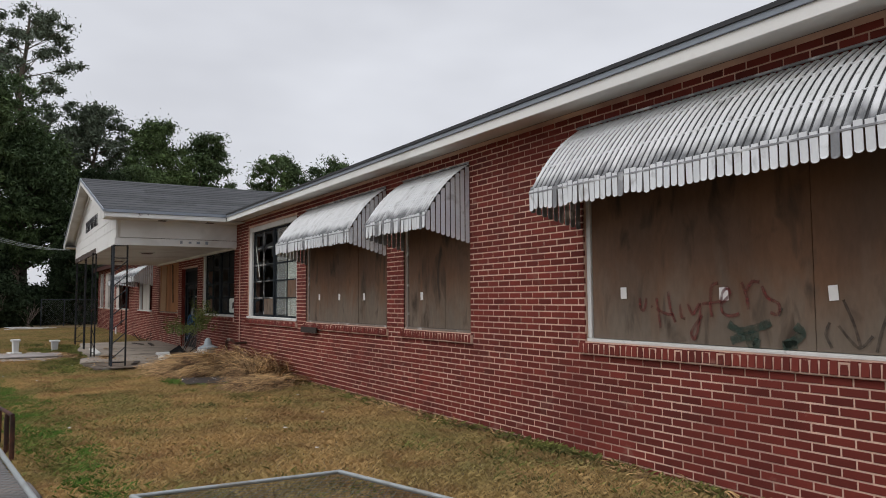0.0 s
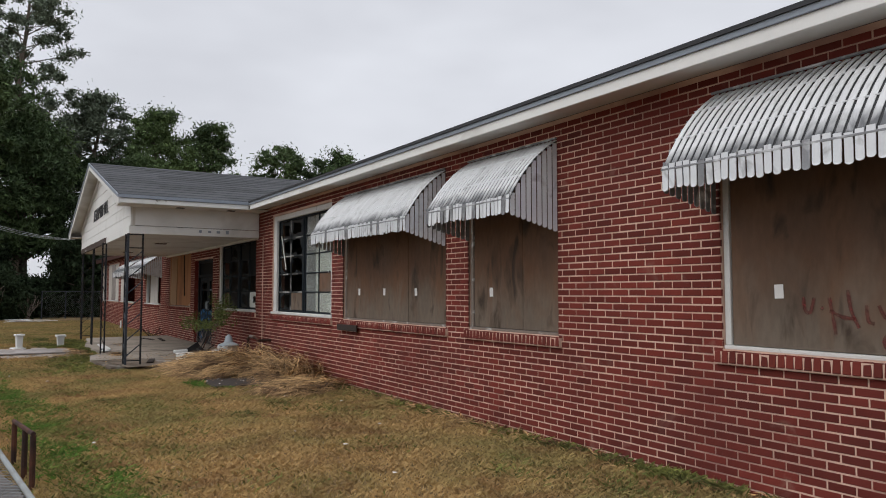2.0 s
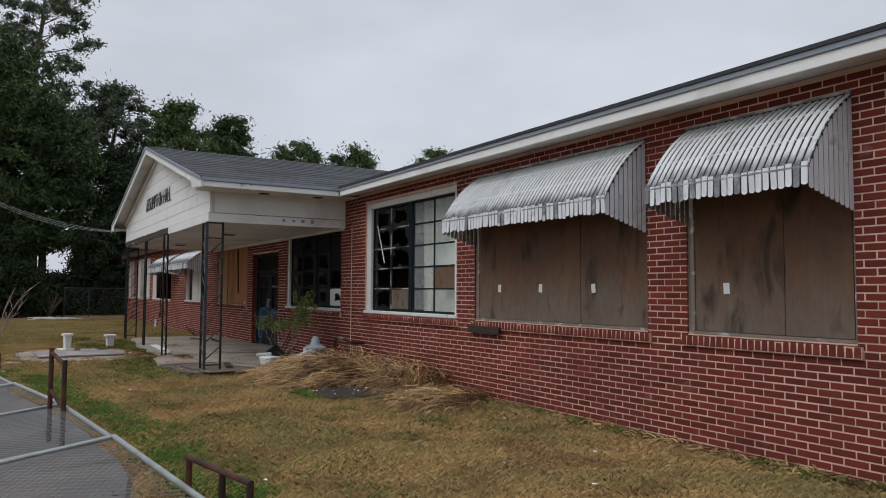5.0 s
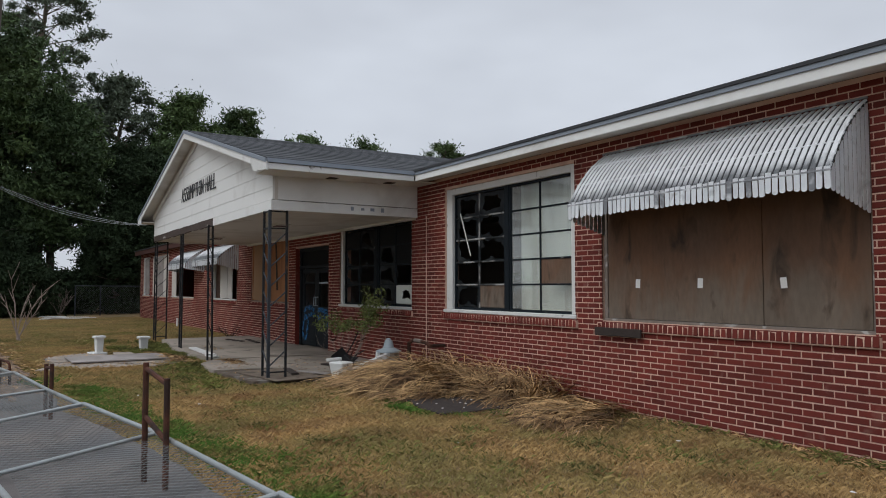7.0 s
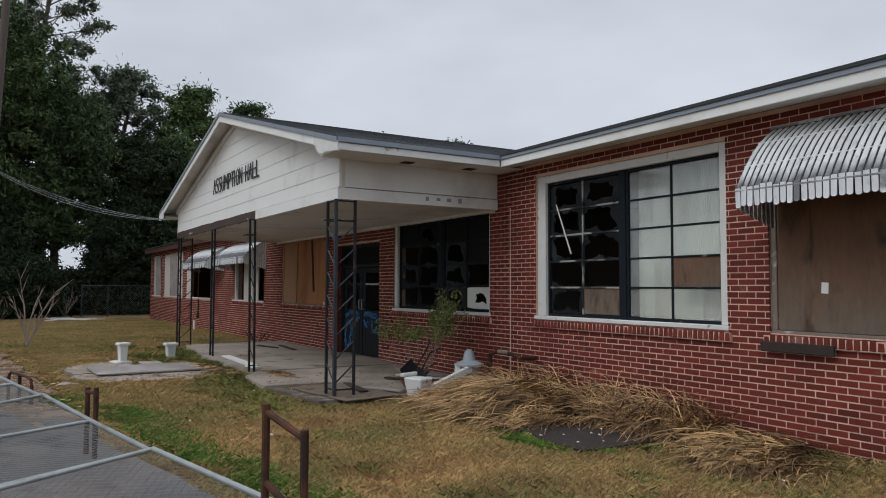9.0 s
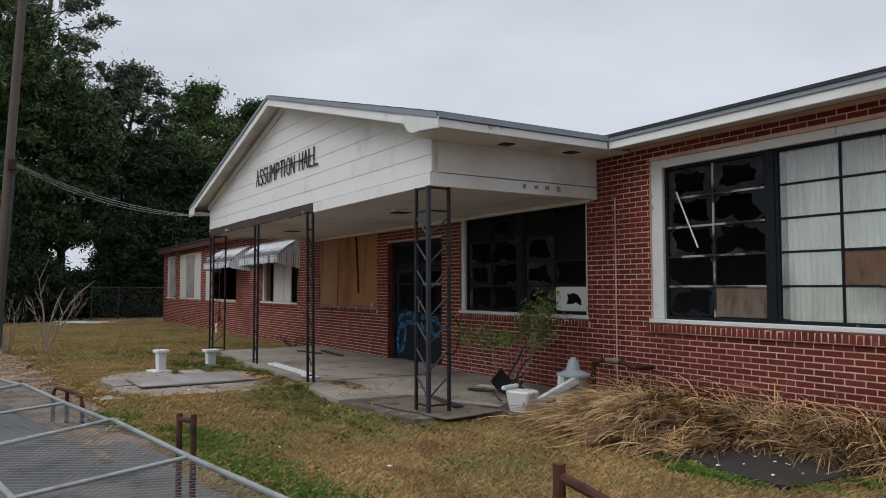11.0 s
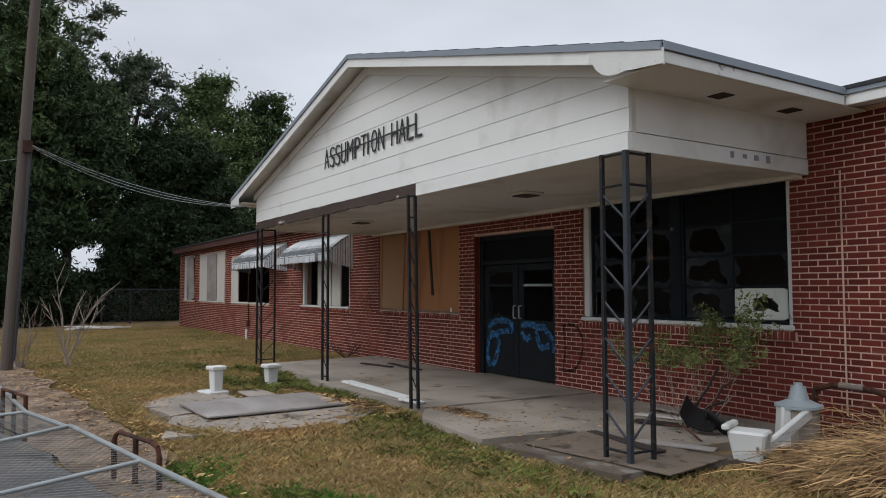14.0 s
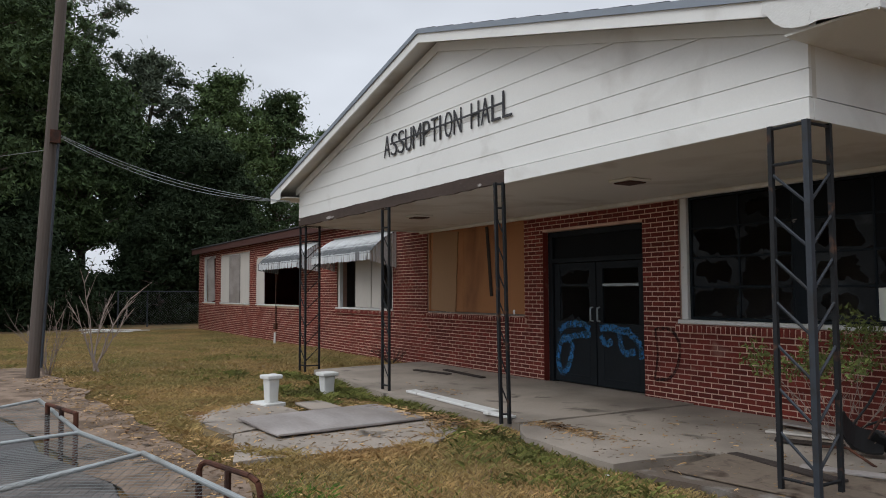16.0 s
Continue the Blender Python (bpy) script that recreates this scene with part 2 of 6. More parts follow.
def paint_mat(name, rgb, cover):
    """Sprayed paint, thin and patchy: the surface behind shows through."""
    m = mat(name, rgb, 0.7, 0.2, 12, 90, 0.0)
    n, l = m.node_tree.nodes, m.node_tree.links
    g, t, r = n.new("ShaderNodeNewGeometry"), n.new("ShaderNodeTexNoise"), n.new("ShaderNodeMapRange")
    t.inputs["Scale"].default_value, t.inputs["Detail"].default_value = 18.0, 6.0
    r.inputs["From Min"].default_value, r.inputs["From Max"].default_value = 0.32, 0.62
    r.inputs["To Min"].default_value, r.inputs["To Max"].default_value = cover * 0.35, cover
    l.new(g.outputs["Position"], t.inputs["Vector"])
    l.new(t.outputs["Fac"], r.inputs["Value"])
    l.new(r.outputs[0], n["Principled BSDF"].inputs["Alpha"])
    return m


RED_PAINT = paint_mat("red_spray_paint", (0.15, 0.030, 0.026), 0.8)
GREEN_PAINT = paint_mat("green_spray_paint", (0.030, 0.055, 0.042), 0.75)
BLUE_PAINT = paint_mat("blue_spray_paint", (0.035, 0.14, 0.30), 0.85)
DARK_PAINT = paint_mat("dark_red_spray_paint", (0.028, 0.009, 0.010), 0.85)
SCRAWL_PAINT = paint_mat("dark_spray_paint", (0.030, 0.026, 0.024), 0.6)
LETTER = mat("dark_sign_letter", (0.045, 0.045, 0.05), 0.5, 0.1, 6, 60, 0.0)
ROT_WOOD = mat("rotten_dark_timber", (0.040, 0.031, 0.027), 0.95, 0.35, 5, 40, 0.5, stretch=(0.4, 1, 1), stain=(0.16, 0.13, 0.11), stain_scale=6, stain_at=0.75, stain_soft=0.04)
BROWN_TRIM = mat("brown_trim", (0.075, 0.035, 0.03), 0.7, 0.2, 4, 50, 0.1)
GREY_CAP = mat("grey_metal_cap", (0.30, 0.34, 0.36), 0.5, 0.15, 6, 60, 0.1)


# ---------------------------------------------------------------- mesh helpers
def box(bm, x0, x1, y0, y1, z0, z1, m=None):
    c = bmesh.ops.create_cube(bm, size=1.0)["verts"]
    t = Matrix.Translation(((x0 + x1) / 2, (y0 + y1) / 2, (z0 + z1) / 2)) @ Matrix.Diagonal((x1 - x0, y1 - y0, z1 - z0, 1))
    bmesh.ops.transform(bm, matrix=(m @ t) if m else t, verts=c)
    return c


def rod(bm, a, b, r, r2=None, seg=8):
    """A round bar from a to b."""
    a, b = Vector(a), Vector(b)
    d = b - a
    c = bmesh.ops.create_cone(bm, cap_ends=True, segments=seg, radius1=r, radius2=r if r2 is None else r2, depth=d.length)["verts"]
    bmesh.ops.transform(bm, matrix=Matrix.Translation((a + b) / 2) @ d.to_track_quat("Z", "Y").to_matrix().to_4x4(), verts=c)
    return c


def bars(bm, pts, r, seg=8):
    for a, b in zip(pts, pts[1:]):
        rod(bm, a, b, r, seg=seg)


def bevelled(bm, w):
    bmesh.ops.bevel(bm, geom=bm.edges[:], offset=w, segments=1, affect="EDGES")


def finish(name, bm, material):
    me = bpy.data.meshes.new(name)
    bm.to_mesh(me)
    bm.free()
    me.materials.append(material)
    return me


def part(name, bm, material, parent=None, label=""):
    ob = new(name, finish(name, bm, material))
    ob.parent = parent
    if label:
        ob["label"] = label
    return ob


def thing(name, label, category, at=(0, 0, 0), group="", turn=0, kind=""):
    ob = new(name)
    ob.matrix_world = pose(*at, 0, 0, turn)
    return tagged(ob, label, category, group, kind)


def structure(name, bm, material, label, category):
    return tagged(part(name, bm, material), label, category, kind="structure")


def one_box(x0, x1, y0, y1, z0, z1, bev=0.0):
    bm = bmesh.new()
    box(bm, x0, x1, y0, y1, z0, z1)
    if bev:
        bevelled(bm, bev)
    return bm


def raw(name, verts, faces, material):
    me = bpy.data.meshes.new(name)
    me.from_pydata(verts, [], faces)
    me.materials.append(material)
    return new(name, me)


rnd = random.Random(7)

# ---------------------------------------------------------------- plan
WEST, EAST, DEEP = -37.1, 11.0, 12.0
WALL_TOP = 3.18
SILL = 1.03
# openings of the front wall: x0, x1, z0, z1
OPENINGS = [(1.91, 5.30, SILL, 2.88), (-1.60, 0.01, SILL, 2.88), (-5.24, -2.10, SILL, 2.88), (-8.77, -5.71, SILL, 2.975),
            (-12.94, -9.86, SILL, 2.60), (-15.56, -13.53, 0.03, 2.345), (-19.05, -16.02, SILL, 2.585), (-23.37, -20.48, SILL, 2.52),
            (-29.65, -25.9, SILL, 2.53), (-33.9, -30.4, SILL, 2.78), (-36.35, -34.6, SILL, 2.83)]
PORCH_W, PORCH_E, PORCH_Y = -19.27, -9.65, -2.54
BEAM, BAND, PEAK_X, PEAK_Z = 2.60, 2.765, -14.47, 4.64
DRIVE_A, DRIVE_B = -4.38, 0.16  # edge of the drive: y = A + B x


def drive_edge(x):
    return DRIVE_A + DRIVE_B * x + 0.42 * max(0, min(1, (x + 12.5) / 2.5, (-2.0 - x) / 2.5))  # widens past the loose panels


# ---------------------------------------------------------------- ground
def ground_height(x, y):
    return 0.03 * noise.noise(Vector((x * 0.35, y * 0.35, 0))) + 0.012 * noise.noise(Vector((x * 1.7, y * 1.7, 3)))


bm = bmesh.new()
xs = sorted({-400, -200, -120, -80, -60, *np.arange(-48, 16, 0.6).round(2), 20, 40, 90, 200, 400})
ys = sorted({-400, -200, -90, -50, -30, -20, *np.arange(-14, 0.5, 0.5).round(2), 3, 8, 14, 30, 60, 120, 200, 400})
rows = [[bm.verts.new((x, y, ground_height(x, y) - 0.02 if -48 < x < 16 and -14 < y < 0 else -0.02)) for y in ys] for x in xs]
for i in range(len(xs) - 1):
    for j in range(len(ys) - 1):
        bm.faces.new((rows[i][j], rows[i + 1][j], rows[i + 1][j + 1], rows[i][j + 1]))
ground = structure("ground", bm, SOIL, "brown lawn soil under dry winter grass", "ground")

bm = bmesh.new()
steps = np.arange(-60, 30.1, 0.4)
wob = [drive_edge(x) - 0.10 + 0.16 * noise.noise(Vector((x * 0.8, 0, 5))) + 0.05 * noise.noise(Vector((x * 4, 0, 9))) for x in steps]
near = [bm.verts.new((x, w, 0.028)) for x, w in zip(steps, wob)]
down = [bm.verts.new((x, w + 0.06, -0.05)) for x, w in zip(steps, wob)]
far = [bm.verts.new((x, w - 4.2, 0.03)) for x, w in zip(steps, wob)]
for i in range(len(steps) - 1):
    bm.faces.new((far[i], far[i + 1], near[i + 1], near[i]))
    bm.faces.new((near[i], near[i + 1], down[i + 1], down[i]))
structure("road", bm, ASPHALT, "cracked grey asphalt drive beside the lawn", "drive")

bm = bmesh.new()
sx = np.arange(-24, -9, 0.2)
dirt_top = lambda x: (lambda t: (1 - t) * (drive_edge(x) + 0.1) + t * (-5.71 + 0.0788 * (x + 13.74)))(min(1, max(0, (-x - 10.3) / 2.2)))
top = [bm.verts.new((x, dirt_top(x) + 0.16 * noise.noise(Vector((x * 1.1, 2, 2))) + 0.06 * noise.noise(Vector((x * 4.1, 2, 7))), 0.032 if -23 < x < -10 else -0.02)) for x in sx]
low = [bm.verts.new((x, DRIVE_A + DRIVE_B * x - 0.06 + 0.08 * noise.noise(Vector((x * 1.7, 4, 2))) + 0.05 * noise.noise(Vector((x * 5, 4, 8))), 0.036)) for x in sx]
for i in range(len(sx) - 1):
    bm.faces.new((low[i], low[i + 1], top[i + 1], top[i]))
structure("ground", bm, DIRT, "bare sandy dirt strip along the drive", "ground")


# ---------------------------------------------------------------- building shell
def wall_with_openings(name, y0, y1, material, label):
    bm = bmesh.new()
    holes = sorted(OPENINGS)
    x = WEST
    for a, b, z0, z1 in holes:
        box(bm, x, a, y0, y1, -0.3, WALL_TOP)
        box(bm, a, b, y0, y1, -0.3, z0 - 0.0)
        box(bm, a, b, y0, y1, z1, WALL_TOP)
        x = b
    box(bm, x, EAST, y0, y1, -0.3, WALL_TOP)
    return structure(name, bm, material, label, "wall")


wall_front = wall_with_openings("wall_south", 0.0045, 0.26, MORTAR, "long red brick wall with pale mortar joints")
bm = bmesh.new()
box(bm, WEST, WEST + 0.25, 0.26, DEEP, -0.3, WALL_TOP)
structure("wall_west", bm, BRICK, "red brick end wall", "wall")
bm = bmesh.new()
box(bm, EAST - 0.25, EAST, 0.26, DEEP, -0.3, WALL_TOP)
structure("wall_east", bm, BRICK, "red brick end wall", "wall")
# unseen back wall, partition and ceiling, added to keep the rooms dark
bm = bmesh.new()
box(bm, WEST + 0.25, EAST - 0.25, DEEP - 0.25, DEEP, -0.3, WALL_TOP)
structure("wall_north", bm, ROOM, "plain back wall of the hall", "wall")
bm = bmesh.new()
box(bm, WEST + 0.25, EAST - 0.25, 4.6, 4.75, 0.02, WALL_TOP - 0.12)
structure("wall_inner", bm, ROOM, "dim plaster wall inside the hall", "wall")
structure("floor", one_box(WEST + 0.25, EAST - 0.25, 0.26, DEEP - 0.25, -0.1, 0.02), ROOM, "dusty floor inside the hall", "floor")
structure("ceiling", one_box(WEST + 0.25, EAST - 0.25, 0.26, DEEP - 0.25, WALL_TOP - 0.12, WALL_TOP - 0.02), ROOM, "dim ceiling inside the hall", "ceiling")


# main roof: eave, fascia, drip edge and shingled slopes
SLOPE = 0.20
OVER = 0.40


def slope_sheet(bm, x0, x1, y0, z0, y1, z1, th=0.035):
    v = [bm.verts.new(p) for p in ((x0, y0, z0), (x1, y0, z0), (x1, y1, z1), (x0, y1, z1),
                                   (x0, y0, z0 - th), (x1, y0, z0 - th), (x1, y1, z1 - th), (x0, y1, z1 - th))]
    for f in ((0, 1, 2, 3), (7, 6, 5, 4), (0, 4, 5, 1), (1, 5, 6, 2), (2, 6, 7, 3), (3, 7, 4, 0)):
        bm.faces.new([v[i] for i in f])


MID = DEEP / 2
RIDGE = 3.32 + SLOPE * (MID + OVER)
bm = bmesh.new()
slope_sheet(bm, -20.0, EAST + 0.4, -OVER - 0.03, 3.302, MID, RIDGE)
slope_sheet(bm, -20.0, EAST + 0.4, DEEP + OVER, 3.32, MID, RIDGE)
structure("roof", bm, SHINGLE, "low grey shingle roof over the hall", "roof")
bm = bmesh.new()
slope_sheet(bm, WEST - 0.25, -20.0, -0.28, 3.19, MID, 3.19 + 0.18 * (MID + 0.28))
slope_sheet(bm, WEST - 0.25, -20.0, DEEP + 0.28, 3.19, MID, 3.19 + 0.18 * (MID + 0.28))
structure("roof", bm, SHINGLE, "dark low roof over the far wing", "roof")
structure("trim", one_box(WEST - 0.2, -19.9, -0.25, -0.21, 2.95, 3.14), BROWN_TRIM, "dark brown fascia board of the far wing", "fascia")
structure("trim", one_box(WEST - 0.2, -19.9, -0.21, 0.0, 2.99, 3.02), BROWN_TRIM, "dark brown soffit of the far wing", "soffit")
x_in = PORCH_E + 0.61
structure("trim", one_box(x_in, EAST + 0.4, -OVER, -OVER + 0.03, 3.125, 3.222, 0.004), WHITE, "white painted fascia board with worn spots", "fascia")
structure("trim", one_box(x_in, EAST + 0.4, -OVER - 0.018, -OVER, 3.220, 3.268, 0.003), FRAME_GREY, "grey metal drip edge under the shingles", "drip edge")
bm = bmesh.new()
slope_sheet(bm, -20.0, EAST + 0.4, -OVER + 0.03, 3.140, 0.0, 3.195, 0.013)
structure("trim", bm, SOFFIT, "white painted soffit boards", "soffit")


# ---------------------------------------------------------------- porch
EAVE_TOP = 3.235
RUN = 0.62


def gable_z(x, lift=0.0):
    return PEAK_Z + lift - (PEAK_Z - EAVE_TOP) / (PORCH_E + RUN - PEAK_X) * abs(x - PEAK_X)


E_EAVE, W_EAVE = PORCH_E + RUN, PEAK_X - (PORCH_E + RUN - PEAK_X)
Y_TIP = PORCH_Y - 0.28

# gable siding: long boards, each its own piece
gable = thing("gable_wall", "white painted gable of wide lapped boards above the porch", "gable", kind="structure")
levels = [BAND, 2.965, 3.195, 3.43, 3.67, 3.91, 4.15, 4.46]
for k, (za, zb) in enumerate(zip(levels, levels[1:])):
    def reach(z):
        return min(PORCH_E - PEAK_X, max(0.05, (gable_z(PEAK_X) - 0.10 - z) / ((PEAK_Z - EAVE_TOP) / (E_EAVE - PEAK_X))))
    zb -= 0.0035
    ra, rb = reach(za), reach(zb)
    bm = bmesh.new()
    f = [(-ra, za), (ra, za), (rb, zb), (-rb, zb)]
    v0 = [bm.verts.new((PEAK_X + a, PORCH_Y - (0.005 if i < 2 else 0.0), z)) for i, (a, z) in enumerate(f)]
    v1 = [bm.verts.new((PEAK_X + a, PORCH_Y + 0.03, z)) for a, z in f]
    bm.faces.new(v0)
    bm.faces.new(v1[::-1])
    for i in range(4):
        bm.faces.new((v0[i], v1[i], v1[(i + 1) % 4], v0[(i + 1) % 4]))
    part("board", bm, WHITE, gable)
bm = bmesh.new()
v = [bm.verts.new(p) for p in ((PORCH_W, PORCH_Y + 0.03, BEAM + 0.02), (PORCH_E, PORCH_Y + 0.03, BEAM + 0.02), (PORCH_E, PORCH_Y + 0.03, EAVE_TOP),
                               (PEAK_X, PORCH_Y + 0.03, PEAK_Z - 0.08), (PORCH_W, PORCH_Y + 0.03, EAVE_TOP))]
w = [bm.verts.new(q.co + Vector((0, 0.05, 0))) for q in v]
bm.faces.new(v)
bm.faces.new(w[::-1])
for i in range(5):
    bm.faces.new((v[i], w[i], w[(i + 1) % 5], v[(i + 1) % 5]))
part("backing", bm, SOFFIT, gable)

# bands under the siding: white on one half, bare rotten timber where the trim is gone
structure("trim", one_box(-13.10, PORCH_E + 0.01, PORCH_Y - 0.03, PORCH_Y + 0.03, BEAM, BAND - 0.013, 0.004), WHITE, "white band board along the porch front", "band board")
bm = one_box(PORCH_W - 0.02, -13.10, PORCH_Y - 0.012, PORCH_Y + 0.03, BEAM + 0.02, BAND - 0.004)
bmesh.ops.subdivide_edges(bm, edges=[e for e in bm.edges if abs(e.verts[0].co.x - e.verts[1].co.x) > 1], cuts=40)
for q in bm.verts:
    q.co.z += 0.018 * noise.noise(q.co * 6)
    q.co.y += 0.012 * noise.noise(q.co * 9)
structure("trim", bm, BEAM_WOOD, "rotten bare timber beam with peeling paint", "beam")

# side cheeks of the porch
for name, x0, x1 in (("wall_porch_east", PORCH_E - 0.06, PORCH_E), ("wall_porch_west", PORCH_W, PORCH_W + 0.06)):
    bm = bmesh.new()
    box(bm, x0, x1, PORCH_Y + 0.08, -0.01, BAND, 3.19)
    structure(name, bm, WHITE, "white painted side board of the porch", "wall")
    sgn = 1 if x1 == PORCH_E else -1
    structure("trim", one_box(x0 + 0.012 * sgn, x1 + 0.012 * sgn, PORCH_Y + 0.03, -0.012, BEAM, BAND - 0.012, 0.003), WHITE,
              "white band board on the side of the porch", "band board")
structure("ceiling", one_box(PORCH_W + 0.06, PORCH_E - 0.06, PORCH_Y + 0.08, 0.0, BEAM + 0.02, BEAM + 0.08), SOFFIT, "cream painted porch ceiling", "ceiling")
structure("trim", one_box(PORCH_W + 0.06, PORCH_E - 0.06, -0.09, 0.004, BEAM - 0.03, BEAM + 0.02, 0.01), SOFFIT, "cream moulding where the porch ceiling meets the bricks", "moulding")

# porch roof: two slopes running back into the main roof
bm = bmesh.new()
for ex in (E_EAVE, W_EAVE):
    n_rows = 14
    back = 5.0
    for k in range(n_rows):
        a, b = k / n_rows, (k + 1) / n_rows
        xa, xb = ex + (PEAK_X - ex) * a, ex + (PEAK_X - ex) * b
        za, zb = EAVE_TOP + 0.045 + (PEAK_Z - EAVE_TOP) * a, EAVE_TOP + 0.045 + (PEAK_Z - EAVE_TOP) * b
        yb = -OVER + (za - 3.32) / SLOPE + 0.5
        y = Y_TIP - 0.02
        while y < max(yb, -0.2):
            wv = 0.9 + 0.5 * rnd.random()
            p = [(xa, y, za + 0.010), (xa, y + wv, za + 0.010), (xb, y + wv, zb + 0.002), (xb, y, zb + 0.002)]
            vs = [bm.verts.new(q) for q in p] + [bm.verts.new((q[0], q[1], q[2] - 0.02)) for q in p]
            bm.faces.new(vs[:4])
            bm.faces.new((vs[0], vs[4], vs[5], vs[1]))
            bm.faces.new((vs[0], vs[3], vs[7], vs[4]))
            y += wv
porch_roof = structure("roof", bm, SHINGLE, "grey shingle roof of the porch gable", "roof")
bm = bmesh.new()
for ex in (E_EAVE, W_EAVE):
    v = [bm.verts.new(p) for p in ((ex, Y_TIP, EAVE_TOP + 0.025), (PEAK_X, Y_TIP, PEAK_Z + 0.025), (PEAK_X, 6.0, PEAK_Z + 0.025), (ex, -0.1, EAVE_TOP + 0.025))]
    w = [bm.verts.new(q.co - Vector((0, 0, 0.05))) for q in v]
    bm.faces.new(v)
    bm.faces.new(w[::-1])
    for i in range(4):
        bm.faces.new((v[i], w[i], w[(i + 1) % 4], v[(i + 1) % 4]))
structure("roof", bm, SOFFIT, "white painted underside of the porch roof", "roof")


def sloped_board(x0, z0, x1, z1, y0, y1, h, material, label, cat):
    bm = bmesh.new()
    v = []
    for y in (y0, y1):
        v += [bm.verts.new(p) for p in ((x0, y, z0), (x1, y, z1), (x1, y, z1 - h), (x0, y, z0 - h))]
    for f in ((0, 1, 2, 3), (7, 6, 5, 4), (0, 4, 5, 1), (1, 5, 6, 2), (2, 6, 7, 3), (3, 7, 4, 0)):
        bm.faces.new([v[i] for i in f])
    return structure("trim", bm, material, label, cat)


for ex in (E_EAVE, W_EAVE):
    sloped_board(ex, EAVE_TOP - 0.015, PEAK_X, PEAK_Z - 0.015, Y_TIP, Y_TIP - 0.025, 0.115, WHITE, "white rake board along the gable edge", "rake board")
    sloped_board(ex, EAVE_TOP + 0.04, PEAK_X, PEAK_Z + 0.04, Y_TIP - 0.026, Y_TIP - 0.045, 0.06, FRAME_GREY, "grey metal drip edge on the gable", "drip edge")
    sloped_board(ex * 0.90 + PEAK_X * 0.10, gable_z(ex * 0.9 + PEAK_X * 0.1) - 0.075, PEAK_X, PEAK_Z - 0.075, PORCH_Y - 0.03, PORCH_Y - 0.012, 0.12, WHITE,
                 "white frieze board under the gable soffit", "frieze board")
    # scalloped bracket where the rake board ends
    s = 1 if ex == E_EAVE else -1
    bm = bmesh.new()
    prof = [(0.02, -0.125), (0.02, -0.01), (-0.74, 0.175), (-0.76, 0.09), (-0.71, 0.05), (-0.67, -0.005), (-0.61, -0.055), (-0.53, -0.085), (-0.44, -0.095), (-0.36, -0.085), (-0.26, -0.10)]
    if s < 0:
        prof = [(0.02, -0.16), (0.02, -0.005), (-0.5, 0.13), (-0.5, -0.13), (-0.3, -0.16)]
    v = [bm.verts.new((ex + s * a, Y_TIP - 0.026, EAVE_TOP + z)) for a, z in prof]
    w = [bm.verts.new((ex + s * a, Y_TIP - 0.034, EAVE_TOP + z)) for a, z in prof]
    for i in range(len(v)):
        bm.faces.new((v[i], w[i], w[(i + 1) % len(v)], v[(i + 1) % len(v)]))
    bm.faces.new(v)
    bm.faces.new(w[::-1])
    bmesh.ops.recalc_face_normals(bm, faces=bm.faces[:])
    structure("trim", bm, WHITE_WORN, "scalloped white end of the rake board, paint peeling", "rake board")
    # eave fascia and soffit on the side of the porch
    x0, x1 = sorted((ex, ex - s * 0.03))
    structure("trim", one_box(x0, x1, Y_TIP, -OVER - 0.02, 3.122, EAVE_TOP - 0.013, 0.004), WHITE_WORN, "white fascia board with peeling paint on the porch eave", "fascia")
    x0, x1 = sorted((ex + s * 0.001, ex + s * 0.018))
    structure("trim", one_box(x0, x1, Y_TIP - 0.02, -OVER - 0.02, EAVE_TOP - 0.016, EAVE_TOP + 0.045), FRAME_GREY, "grey metal drip edge on the porch eave", "drip edge")
    edge = PORCH_E if s > 0 else PORCH_W
    x0, x1 = sorted((ex - s * 0.03, edge))
    structure("trim", one_box(x0, x1, Y_TIP + 0.01, -0.002, 3.125, 3.14), SOFFIT, "white soffit under the porch eave", "soffit")

# concrete porch floor and broken walk slabs
def slab(name, pts, z0, z1, material, label, cat):
    fine_pts = []
    for (ax, ay), (bx, by) in zip(pts, pts[1:] + pts[:1]):
        ln = math.hypot(bx - ax, by - ay)
        cuts = max(1, int(ln / 0.22))
        for c in range(cuts):
            t = c / cuts
            q = Vector((ax + (bx - ax) * t, ay + (by - ay) * t, 0))
            off = 0.0 if q.y > -0.05 else 0.07 * noise.noise(q * 1.7) + 0.03 * noise.noise(q * 6)
            fine_pts.append((q.x + (by - ay) / ln * off, q.y - (bx - ax) / ln * off))
    pts = fine_pts
    bm = bmesh.new()
    lo = [bm.verts.new((x, y, z0)) for x, y in pts]
    hi = [bm.verts.new((x, y, z1)) for x, y in pts]
    bm.faces.new(hi)
    for i in range(len(pts)):
        bm.faces.new((lo[i], lo[(i + 1) % len(pts)], hi[(i + 1) % len(pts)], hi[i]))
    bmesh.ops.recalc_face_normals(bm, faces=bm.faces[:])
    return structure(name, bm, material, label, cat)


